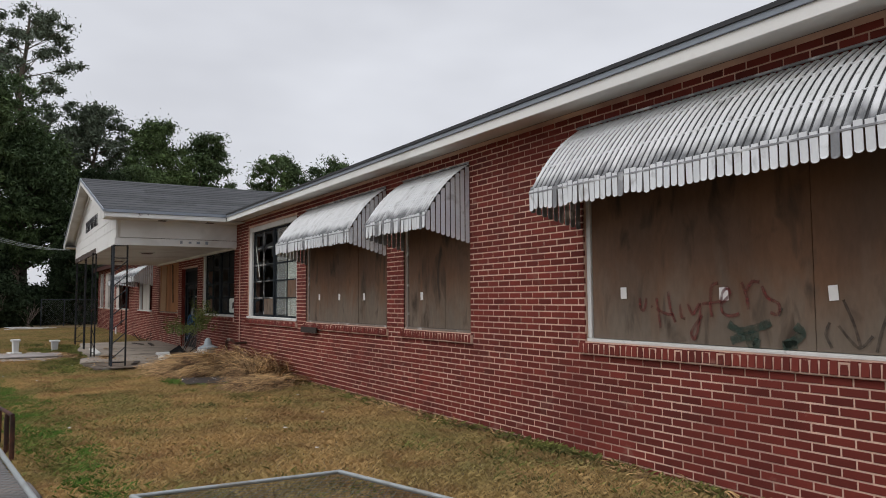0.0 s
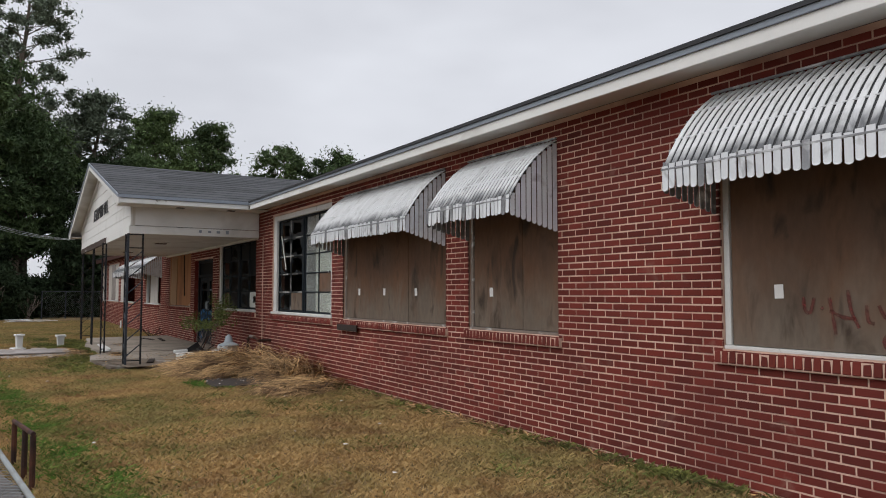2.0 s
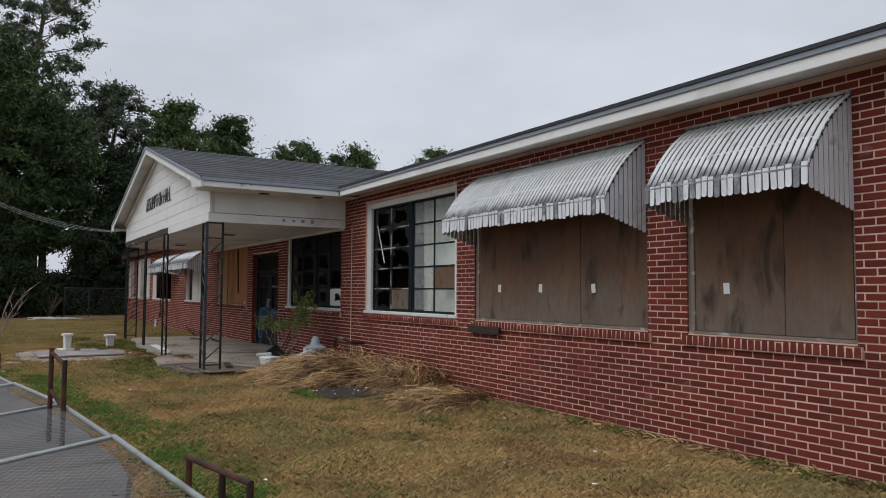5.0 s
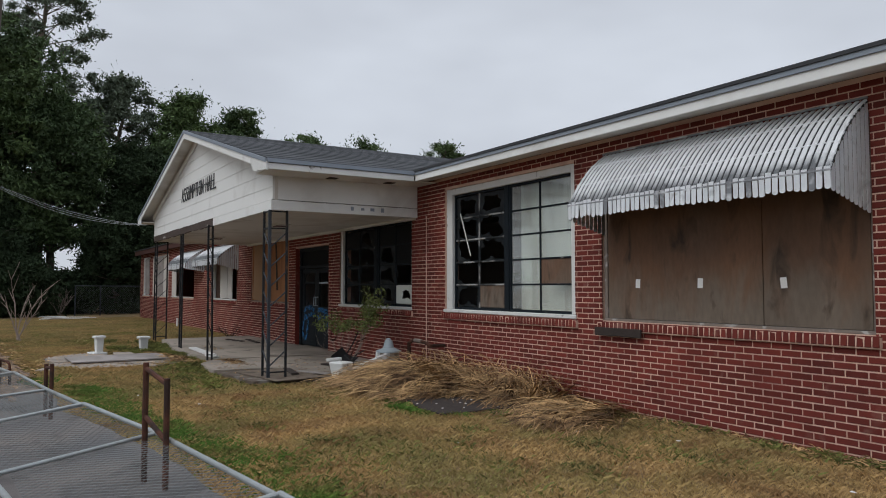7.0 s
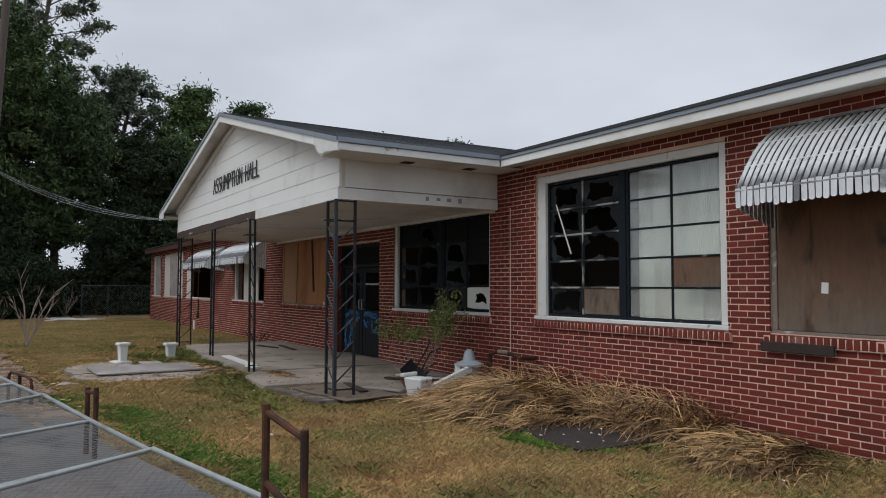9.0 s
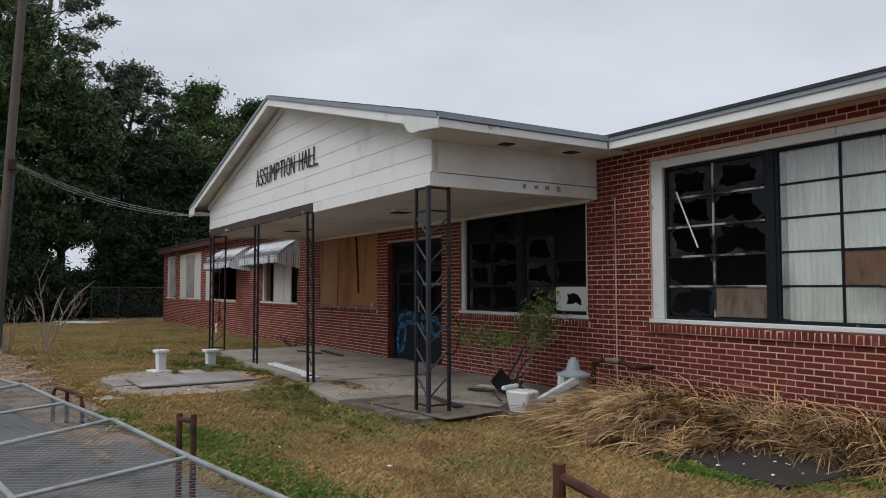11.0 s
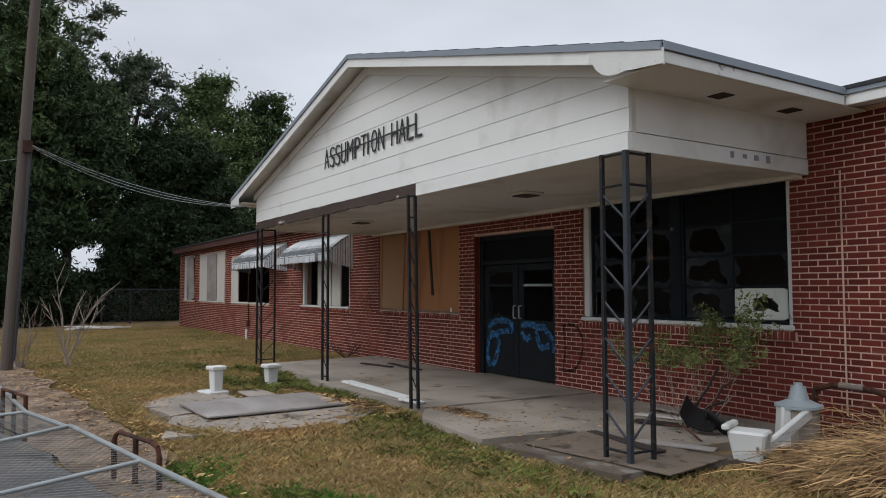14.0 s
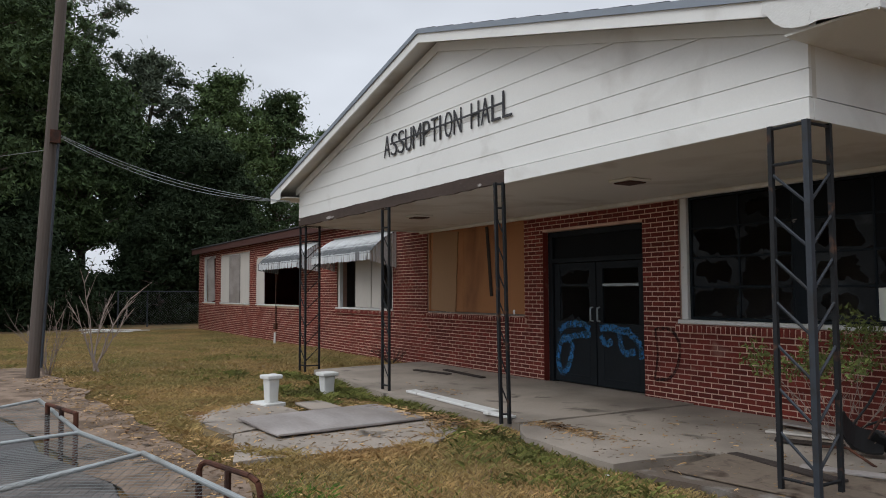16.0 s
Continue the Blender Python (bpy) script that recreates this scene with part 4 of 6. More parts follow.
add4("blind", bm, CURTAIN, "grimy white pleated blind behind the glass")


def panes_5(half, c, r):
    if (half, c, r) == (1, 1, 0):
        return (0.36, CURTAIN)
    return {(0, 0, 2): (0.85, SHARD), (0, 0, 1): (0.62, SHARD), (0, 1, 1): (0.93, SHARD), (0, 1, 2): (0.9, SHARD), (0, 0, 0): (0.9, SHARD), (0, 1, 0): (0.93, SHARD),
            (1, 0, 0): (0.55, SHARD), (1, 0, 1): (0.62, SHARD), (1, 1, 1): (0.93, SHARD), (1, 0, 2): (0.7, SHARD), (1, 1, 2): (0, DARK_PANE),
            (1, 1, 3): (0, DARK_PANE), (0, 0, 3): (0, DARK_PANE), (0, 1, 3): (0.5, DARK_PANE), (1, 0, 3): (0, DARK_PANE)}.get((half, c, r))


steel_window("window_5", -12.94, -9.86, SILL, 2.60, 0.10, 2, 4, panes_5, "dark steel porch window with shattered panes", top_frame=False, broad=0.14)

# ---------------------------------------------------------------- brick sills
sill_mesh = None
for x0, x1 in [(o[0], o[1]) for o in OPENINGS[:5]] + [OPENINGS[6][:2], OPENINGS[7][:2]]:
    base = thing("brick_sill", "row of slanted red sill bricks under a window", "brick sill", ((x0 + x1) / 2, 0, 0.92), kind="structure")
    n = round((x1 - x0 + 0.10) / 0.066)
    st = (x1 - x0 + 0.10) / n
    if sill_mesh is None:
        sill_mesh = finish("brick", one_box(-0.027, 0.027, -0.045, 0.02, 0.005, 0.098, 0.004), BRICK_PIECE)
    for k in range(n):
        ob = new("brick", sill_mesh)
        ob.parent = base
        ob.matrix_basis = pose(-(x1 - x0 + 0.10) / 2 + st * (k + 0.5), rnd.uniform(-0.003, 0.003), rnd.uniform(-0.002, 0.002), -6, 0, rnd.uniform(-1.2, 1.2))
    part("mortar_bed", one_box(-(x1 - x0 + 0.096) / 2, (x1 - x0 + 0.096) / 2, -0.034, 0.007, 0.0, 0.092), MORTAR, base)
bm = one_box(-5.30, -4.58, -0.075, -0.047, 0.86, 0.955, 0.006)
tagged(part("loose_board", bm, ROT_WOOD), "dark timber piece hung along the brick sill", "board")

# ---------------------------------------------------------------- double door
door = thing("door_1", "dark double entrance door with blue spray paint, closed", "door", (-14.545, 0.14, 0.03), kind="structure")
D = Matrix.Translation((14.48, -0.14, -0.03))


def door_part(name, bm, m, lab="", parent=None):
    bmesh.ops.transform(bm, matrix=D, verts=bm.verts[:])
    return part(name, bm, m, parent or door, lab)


for x0, x1, z0, z1 in ((-15.498, -15.40, 0.06, 2.338), (-13.56, -13.462, 0.06, 2.338), (-15.40, -13.56, 2.26, 2.338), (-15.40, -13.56, 1.86, 1.93)):
    door_part("door_frame", one_box(x0, x1, 0.11, 0.22, z0, z1, 0.005), DOOR)
for x0, x1, z0, z1 in ((-15.499, -15.493, 0.062, 2.339), (-13.468, -13.462, 0.062, 2.339)):
    door_part("reveal", one_box(x0, x1, 0.006, 0.108, z0, z1), BRICK, "red brick reveal")
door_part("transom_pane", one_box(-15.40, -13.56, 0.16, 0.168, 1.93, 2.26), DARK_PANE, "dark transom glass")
door_part("threshold", one_box(-15.49, -13.47, 0.0, 0.24, 0.03, 0.06, 0.004), CONCRETE, "worn concrete threshold")
for s, (x0, x1) in enumerate(((-15.395, -14.505), (-14.485, -13.565))):
    leaf = door_part("door_leaf", one_box(x0, x1, 0.15, 0.19, 0.08, 0.98, 0.004), DOOR)
    for a, b, z0, z1 in ((x0, x0 + 0.12, 0.98, 1.85), (x1 - 0.12, x1, 0.98, 1.85), (x0 + 0.12, x1 - 0.12, 1.75, 1.85)):
        door_part("stile", one_box(a, b, 0.15, 0.19, z0, z1, 0.004), DOOR, parent=leaf)
    door_part("rail", one_box(x0 + 0.12, x1 - 0.12, 0.15, 0.19, 1.50, 1.54, 0.004), DOOR if s == 0 else GREY_CAP, parent=leaf)
    if s == 0:
        door_part("door_pane", jagged_pane(x0 + 0.12, x1 - 0.12, 0.98, 1.75, 0.165, 0.9, 5), SHARD, "broken door glass", leaf)
    for a, b, z0, z1 in ((x0 + 0.14, x1 - 0.14, 0.16, 0.20), (x0 + 0.14, x1 - 0.14, 0.82, 0.86), (x0 + 0.12, x0 + 0.14, 0.16, 0.86), (x1 - 0.14, x1 - 0.12, 0.16, 0.86)):
        door_part("moulding", one_box(a, b, 0.143, 0.151, z0, z1, 0.003), DOOR, parent=leaf)
    hx = x1 - 0.06 if s == 0 else x0 + 0.06
    bm = bmesh.new()
    bars(bm, [(hx, 0.15, 1.00), (hx, 0.10, 1.01), (hx, 0.10, 1.19), (hx, 0.15, 1.20)], 0.012)
    door_part("door_handle", bm, GREY_CAP, "dull metal pull handle", leaf)
bm = bmesh.new()
for s in ([(-15.30, 0.82), (-15.1, 0.93), (-14.8, 0.95), (-14.62, 0.88)], [(-15.28, 0.62), (-15.16, 0.74), (-15.0, 0.62), (-15.1, 0.30), (-15.24, 0.22), (-15.32, 0.40), (-15.28, 0.62)],
          [(-15.2, 0.70), (-14.9, 0.78), (-14.6, 0.80)]):
    paint_stroke(bm, curve_pts(s), 0.095, 0.1405)
for s in ([(-14.42, 0.90), (-14.2, 0.92), (-13.95, 0.88), (-13.82, 0.90)], [(-14.05, 0.86), (-14.0, 0.66), (-13.92, 0.58), (-13.75, 0.62)], [(-13.85, 0.85), (-13.68, 0.72), (-13.64, 0.52)],
          [(-14.40, 0.80), (-14.30, 0.68), (-14.18, 0.74)]):
    paint_stroke(bm, curve_pts(s), 0.095, 0.1405)
door_part("graffiti", bm, BLUE_PAINT, "bright blue sprayed shapes")

# red arcs on the bricks
bm = bmesh.new()
paint_stroke(bm, curve_pts([(-13.33, 0.95), (-13.30, 0.62), (-13.35, 0.32)]), 0.034, -0.012)
tagged(part("graffiti", bm, DARK_PAINT), "dark red sprayed stroke on the brick wall", "graffiti")
bm = bmesh.new()
paint_stroke(bm, curve_pts([(-13.34, 0.94), (-13.10, 0.95), (-12.95, 0.78), (-12.98, 0.52), (-13.12, 0.34), (-13.36, 0.30)]), 0.042, -0.012)
tagged(part("graffiti", bm, DARK_PAINT), "dark red sprayed curve on the brick wall", "graffiti")
bm = bmesh.new()
paint_stroke(bm, curve_pts([(-16.55, 0.62), (-16.70, 0.40), (-16.85, 0.18)]), 0.02, -0.012)
tagged(part("graffiti", bm, DARK_PAINT), "faint dark sprayed line on the brick wall", "graffiti")

# ---------------------------------------------------------------- sign
sign = thing("sign_letters", "dark raised capital letters on the white gable", "sign", (-14.46, PORCH_Y, 3.315))
font_x = -15.92
words = "ASSUMPTION HALL"
adv = {"I": 0.105, " ": 0.14, "M": 0.225}
total = sum(adv.get(ch, 0.178) for ch in words)
kx = 3.00 / total
for ch in words:
    wd = adv.get(ch, 0.178) * kx
    if ch != " ":
        cu = bpy.data.curves.new("letter", "FONT")
        cu.body, cu.size, cu.extrude, cu.offset = ch, 0.47, 0.006, -0.007
        tmp = bpy.data.objects.new("letter", cu)
        me = bpy.data.meshes.new_from_object(tmp)
        bpy.data.objects.remove(tmp)
        xs_ = [v.co.x for v in me.vertices]
        w0, w1_ = min(xs_), max(xs_)
        fit_w = (wd * 0.80) / (w1_ - w0) if ch != "I" else 0.8
        for v in me.vertices:
            v.co.x = (v.co.x - w0) * fit_w
            v.co.y *= 0.98
        me.materials.append(LETTER)
        ob = new("letter", me)
        ob.parent = sign
        ob.matrix_basis = Matrix.Translation((font_x + 14.46, -0.022, 0)) @ pose(0, 0, 0, 90, 0, 0)
    font_x += wd
bm = one_box(-15.72 + 14.46, -13.10 + 14.46, -0.036, -0.029, 0.16, 0.185, 0.002)
part("mounting_bar", bm, LETTER, sign, "dark bar through the letters")

# unreadable faded marks on the side of the porch
marks = thing("house_number", "faded unreadable painted number marks on the porch side", "number", (PORCH_E + 0.014, -0.95, 2.69))
for y, w, h in ((-0.30, 0.05, 0.06), (-0.12, 0.06, 0.04), (0.05, 0.07, 0.05), (0.24, 0.06, 0.07)):
    part("mark", one_box(0.0, 0.003, y, y + w, -h / 2, h / 2), FRAME_GREY, marks)

# ceiling lamps of the porch, dark patches for soffit holes
for x, y in ((-12.3, -1.5), (-16.6, -1.6)):
    lamp = thing("ceiling_light", "flat rusty square ceiling light, unlit", "ceiling light", (x, y, BEAM + 0.02), "porch ceiling lights")
    part("housing", one_box(-0.16, 0.16, -0.16, 0.16, -0.03, 0.0, 0.01), SOFFIT, lamp)
    part("cover", one_box(-0.12, 0.12, -0.12, 0.12, -0.045, -0.031, 0.004), BROWN_TRIM, lamp, "brown rusted cover")
# flat dark boxes below the whole soffit imitate the shade inside holes
for y in (-1.75, -0.75):
    tagged(part("soffit_hole", one_box(PORCH_E + 0.16, PORCH_E + 0.32, y, y + 0.16, 3.117, 3.1245), ROT_WOOD), "dark patch on the white soffit imitating a shaded rotten hole", "hole")

# pipes on the wall
bm = bmesh.new()
bars(bm, [(-9.32, -0.02, 0.25), (-9.32, -0.02, 2.60)], 0.009)
tagged(part("conduit", bm, MORTAR), "thin pale conduit fixed upright on the bricks", "conduit")
bm = bmesh.new()
bars(bm, [(-27.7, -0.03, 2.2), (-27.75, -0.03, 1.2), (-27.72, -0.03, 0.5)], 0.02)
box(bm, -27.8, -27.65, -0.08, -0.002, 0.35, 0.52)
tagged(part("conduit", bm, RUST), "rusty conduit with a small box on the far wing", "conduit")


# ---------------------------------------------------------------- iron porch columns
def iron_column(x, y, feet, label, blue=False, lean=0.0, group="porch columns"):
    """Open ironwork: uprights at feet (dx, dy), zigzag bars between neighbours."""
    col = thing("iron_column", label, "column", (x, y, 0.04), group)
    m = IRON_BLUE if blue else IRON
    topz = BEAM - 0.04 + (0.02 if not blue else 0)
    for k, (dx, dy) in enumerate(feet):
        bm = bmesh.new()
        r = (0.021 if k == 0 else 0.016) if blue else 0.016
        box(bm, dx - r, dx + r, dy - r, dy + r, 0, topz)
        part("upright", bm, IRON if k else m, col)
    c = feet[0]
    for d in feet[1:]:
        z, k = 0.18, 0
        while z + 0.24 < topz - 0.1:
            a, b = d, c
            bm = bmesh.new()
            p0, p1 = (a[0], a[1], z + 0.24), (b[0], b[1], z)
            rod(bm, p0, p1, 0.011 if blue else 0.008, seg=5)
            part("brace", bm, m, col)
            z += 0.30
            k += 1
        for zz in (0.10, topz - 0.28, topz - 0.02):
            bm = bmesh.new()
            rod(bm, (c[0], c[1], zz), (d[0], d[1], zz), 0.012, seg=5)
            part("crossbar", bm, IRON, col)
    if lean:
        col.matrix_world = col.matrix_world @ pose(0, 0, 0, 0, lean, 0)
    return col


iron_column(-9.66, -2.58, [(0, 0), (-0.27, 0.0), (0.0, 0.27)], "corner column of faded blue-black open ironwork", True)
iron_column(-13.06, -2.56, [(0, 0), (-0.05, -0.07)], "black ironwork column leaning on its splayed foot", False, -1.6)
iron_column(-15.82, -2.54, [(0, 0), (-0.20, 0.0)], "flat black ironwork porch column")
iron_column(-19.06, -2.50, [(0, 0), (-0.26, 0.0), (0.0, 0.26)], "black open ironwork corner column at the far end of the porch")

# ---------------------------------------------------------------- fallen chain-link panels propped on rusty hoops
EDGE = [(2.65, -4.34), (-0.27, -4.66), (-2.41, -4.91), (-4.6, -5.08), (-6.0, -5.44), (-7.63, -5.62), (-9.05, -5.9), (-10.6, -6.1), (-11.92, -6.41), (-13.24, -6.64), (-15.0, -6.83), (-16.6, -7.08)]


def wire_mesh(bm, o, u, v, pitch=0.075, r=0.0013):
    """Diagonal wires, both ways, over the field o + a u + b v."""
    lu, lv = u.length, v.length
    un, vn = u.normalized(), v.normalized()
    nrm = un.cross(vn)
    for sgn in (1, -1):
        s = -lv
        while s < lu + lv:
            t0, t1 = 0.0, lv
            a0, a1 = (s, s + lv) if sgn > 0 else (s, s - lv)
            # clip along u
            def at(t):
                return a0 + (a1 - a0) * t / lv
            lo_t, hi_t = t0, t1
            for bound in (0.0, lu):
                tc = (bound - a0) / (a1 - a0) * lv
                inside0 = 0 <= a0 <= lu
                if 0 < tc < lv:
                    if (a1 > a0) == (bound == 0.0):
                        lo_t = max(lo_t, tc)
                    else:
                        hi_t = min(hi_t, tc)
            if hi_t - lo_t > 0.02 and -1e-6 <= at((lo_t + hi_t) / 2) <= lu:
                p, q = o + un * at(lo_t) + vn * lo_t, o + un * at(hi_t) + vn * hi_t
                d = (q - p).normalized()
                side = d.cross(nrm) * r
                up = nrm * r
                a = [bm.verts.new(p + side - up), bm.verts.new(p - side - up), bm.verts.new(p + up)]
                b = [bm.verts.new(q + side - up), bm.verts.new(q - side - up), bm.verts.new(q + up)]
                for i in range(3):
                    bm.faces.new((a[i], a[(i + 1) % 3], b[(i + 1) % 3], b[i]))
            s += pitch


def fence_panel(c0, cm, c1, near0, near1, label, rails=True):
    """A pipe-framed chain-link panel: far edge c0-cm-c1, near corners given."""
    pan = thing("fence_panel", label, "fence panel", tuple((Vector(c0) + Vector(near1)) / 2), "fallen fence panels")
    inv = Matrix.Translation(-pan.matrix_world.translation)
    c0, cm, c1, n0, n1 = map(Vector, (c0, cm, c1, near0, near1))
    nm = (n0 + n1) / 2
    for pts in ([c0, cm, c1], [n0, nm, n1], [c0, n0], [c1, n1], [cm, nm]):
        bm = bmesh.new()
        bars(bm, pts, 0.0175 if len(pts) == 3 else 0.015, 10)
        bmesh.ops.transform(bm, matrix=inv, verts=bm.verts[:])
        part("pipe", bm, GALV, pan)
    bm = bmesh.new()
    for a, b, o in ((c0, cm, n0), (cm, c1, nm)):
        wire_mesh(bm, a - Vector((0, 0, 0.012)), b - a, o - a)
    bmesh.ops.transform(bm, matrix=inv, verts=bm.verts[:])
    tagged(part("wire_netting", bm, WIRE, pan, "diamond wire netting"), kind="stuff")


NEAR = Vector((0.13, -0.95))
for i in range(0, len(EDGE) - 2, 2):
    zc = [0.31 if i == 0 else 0.39, 0.38, 0.41]
    p = [Vector((*EDGE[i + k], zc[k] - (0.03 if k == 1 else 0))) for k in range(3)]
    d = (p[2] - p[0]).normalized() * 0.03
    p0, p1 = p[0] + d, p[2] - d
    n0, n1 = (Vector((q.x + NEAR.x, q.y + NEAR.y, 0.29)) for q in (p0, p1))
    fence_panel(p0, p[1], p1, n0, n1, "fallen galvanised chain-link panel propped flat over the drive")
c = Vector((1.61, -2.29, 0.09))
fence_panel(c, c + Vector((1.3, 0.36, 0)), c + Vector((2.6, 0.72, 0.0)), c + Vector((-0.02, -1.5, 0.02)), c + Vector((2.58, -0.78, 0.02)),
            "pipe-framed chain-link panel lying in the lawn")


def hoop(posts, top, label, extra=(), r=0.021):
    """Bent rusty pipe: posts run into the ground, bars join the tops."""
    base = Vector((*posts[0][:2], 0))
    h = thing("rusty_hoop", label, "pipe frame", tuple(base), "rusty pipe frames")
    inv = Matrix.Translation(-base)
    for x, y, z in posts:
        bm = bmesh.new()
        rod(bm, (x, y, -0.1), (x, y, z), r)
        bmesh.ops.transform(bm, matrix=inv, verts=bm.verts[:])
        part("post", bm, RUST, h)
    for pts in (top, *extra):
        bm = bmesh.new()
        bars(bm, pts, r * 0.85)
        bmesh.ops.transform(bm, matrix=inv, verts=bm.verts[:])
        part("rail", bm, RUST, h)
    return h


hoop([(-4.49, -5.18, 0.88), (-4.20, -5.09, 0.79)], [(-4.49, -5.18, 0.84), (-4.20, -5.09, 0.75)], "tall rusty pipe frame at the edge of the drive",
     [[(-4.49, -5.18, 0.50), (-4.20, -5.09, 0.36)]])
hoop([(-1.66, -4.56, 0.35), (-1.10, -4.50, 0.375), (-0.70, -4.46, 0.395)], [(-1.70, -4.565, 0.365), (-0.68, -4.46, 0.41)], "low rusty pipe rail with bent legs at the lawn edge")
hoop([(-7.92, -5.62, 0.59), (-7.69, -5.58, 0.61)], [(-7.92, -5.62, 0.55), (-7.69, -5.58, 0.57)], "narrow rusty pipe frame at the edge of the drive")
hoop([(-11.55, -6.13, 0.33), (-11.30, -6.02, 0.37), (-11.05, -5.90, 0.26)],
     [(-11.55, -6.13, 0.33), (-11.535, -6.12, 0.37), (-11.50, -6.10, 0.39), (-11.13, -5.94, 0.36), (-11.07, -5.91, 0.33), (-11.05, -5.90, 0.26)],
     "low rusty pipe hoop with rounded corners")
hoop([(-14.22, -6.80, 0.47), (-13.96, -6.71, 0.46), (-13.72, -6.62, 0.44)], [(-14.22, -6.80, 0.46), (-13.72, -6.62, 0.43)], "low rusty pipe rail beside the dirt strip")


# ---------------------------------------------------------------- yard things
def pedestal(x, y, h, w, label, plinth, tilt=0):
    ped = thing("plaster_pedestal", label, "pedestal", (x, y, 0.0), "white pedestals", tilt)
    bm = one_box(-w * 0.42, w * 0.42, -w * 0.42, w * 0.42, 0.05, h - 0.05)
    for q in bm.verts:
        k = 0.78 + 0.22 * (q.co.z / h)
        q.co.x, q.co.y = q.co.x * k, q.co.y * k
    bevelled(bm, 0.012)
    part("shaft", bm, WHITE_WORN, ped)
    part("cap", one_box(-w * 0.56, w * 0.56, -w * 0.56, w * 0.56, h - 0.052, h, 0.01), WHITE_WORN, ped)
    if plinth:
        part("base", one_box(-0.24, 0.14, -0.16, 0.13, 0.0, 0.055, 0.008), WHITE_WORN, ped, "broken white base slab")
    else:
        part("base", one_box(-w * 0.4, w * 0.4, -w * 0.4, w * 0.4, 0.0, 0.055, 0.008), WHITE_WORN, ped)


pedestal(-15.86, -4.20, 0.40, 0.19, "chipped white plaster pedestal on a broken slab", True, 12)
pedestal(-16.34, -3.24, 0.33, 0.215, "squat white plaster pedestal in the weeds", False, 5)
tagged(part("concrete_strip", one_box(-15.7, -14.9, -3.95, -3.6, 0.02, 0.055, 0.01), CONCRETE), "pale concrete strip beside the pedestal", "slab")

# plywood sheet on the walk
bm = one_box(-0.56, 0.56, -0.85, 0.85, 0.0, 0.022, 0.004)
bmesh.ops.subdivide_edges(bm, edges=[e for e in bm.edges if e.calc_length() > 0.8], cuts=6)
for q in bm.verts:
    q.co.z += 0.012 * noise.noise(q.co * 2.0) + 0.02
ply = tagged(part("plywood_sheet", bm, PLY_GREY), "weathered grey plywood sheet lying on the walk slab", "plywood")
ply.matrix_world = pose(-14.3, -4.05, 0.03, 0, 0.6, 3)

bm = one_box(-1.0, 1.0, -0.08, 0.08, 0, 0.03, 0.005)
b1 = tagged(part("white_board", bm, WHITE_WORN), "long white painted board lying on the porch floor", "board")
b1.matrix_world = pose(-14.52, -2.40, 0.08, 0, 0, -2)
bm = one_box(-0.2, 0.2, -0.06, 0.06, 0, 0.025, 0.004)
b2 = tagged(part("white_board", bm, WHITE_WORN), "short white board on the porch floor", "board")
b2.matrix_world = pose(-13.32, -2.50, 0.08, 0, 0, 8)
for x, y, tn, ln in ((-17.4, -0.9, 10, 0.9), (-16.9, -0.6, -5, 1.3)):
    bm = one_box(-ln / 2, ln / 2, -0.05, 0.05, 0, 0.02, 0.004)
    o = tagged(part("loose_board", bm, ROT_WOOD), "dark loose board on the porch floor", "board")
    o.matrix_world = pose(x, y, 0.08, 0, 0, tn)

bm = one_box(-0.75, 0.75, -0.42, 0.42, 0, 0.014, 0.003)
bmesh.ops.subdivide_edges(bm, edges=[e for e in bm.edges if e.calc_length() > 0.6], cuts=5)
for q in bm.verts:
    q.co.z += 0.008 * noise.noise(q.co * 2.4)
o = tagged(part("plywood_sheet", bm, PLY), "warped brown plywood sheet lying at the porch corner", "plywood")
o.matrix_world = pose(-10.05, -2.28, 0.052, 0, 0, 8)

# dark slab in the lawn by the straw
bm = one_box(-0.70, 0.70, -0.72, 0.72, 0, 0.020, 0.004)
bmesh.ops.subdivide_edges(bm, edges=[e for e in bm.edges if e.calc_length() > 0.6], cuts=5)
for q in bm.verts:
    q.co.z += 0.012 * noise.noise(q.co * 3.0)
    if abs(q.co.x) > 0.65 or abs(q.co.y) > 0.67:
        q.co.x *= 1 - 0.12 * abs(noise.noise(Vector((q.co.x * 4, q.co.y * 4, 7))))
        q.co.y *= 1 - 0.22 * abs(noise.noise(Vector((q.co.x * 5, q.co.y * 5, 3))))
o = tagged(part("old_door_panel", bm, ROT_WOOD), "dark rotten wooden panel lying flat in the grass", "panel")
o.matrix_world = pose(-6.48, -1.12, 0.0, 0, 0, -5)

# wrecked chair
chair = thing("broken_chair", "overturned black chair with bent metal legs by the porch corner", "chair", (-10.2, -1.15, 0.06))
bm = bmesh.new()
rows_c = []
for i in range(8):
    u = i / 7 - 0.5
    rows_c.append([bm.verts.new((0.34 * u, v, 0.16 * (u * 2) ** 2 * 0.5 + h)) for v, h in ((-0.15, 0.0), (0.15, 0.0), (0.15, -0.022), (-0.15, -0.022))])
for q, r in zip(rows_c, rows_c[1:]):
    for i in range(4):
        bm.faces.new((q[i], q[(i + 1) % 4], r[(i + 1) % 4], r[i]))
bm.faces.new(rows_c[0])
bm.faces.new(rows_c[-1][::-1])
bmesh.ops.recalc_face_normals(bm, faces=bm.faces[:])
bmesh.ops.transform(bm, matrix=pose(0.0, 0.05, 0.15, 30, 28, 40), verts=bm.verts[:])
part("seat", bm, BLACK, chair, "black moulded seat")
bm = one_box(-0.19, 0.19, -0.015, 0.015, 0.0, 0.26, 0.012)
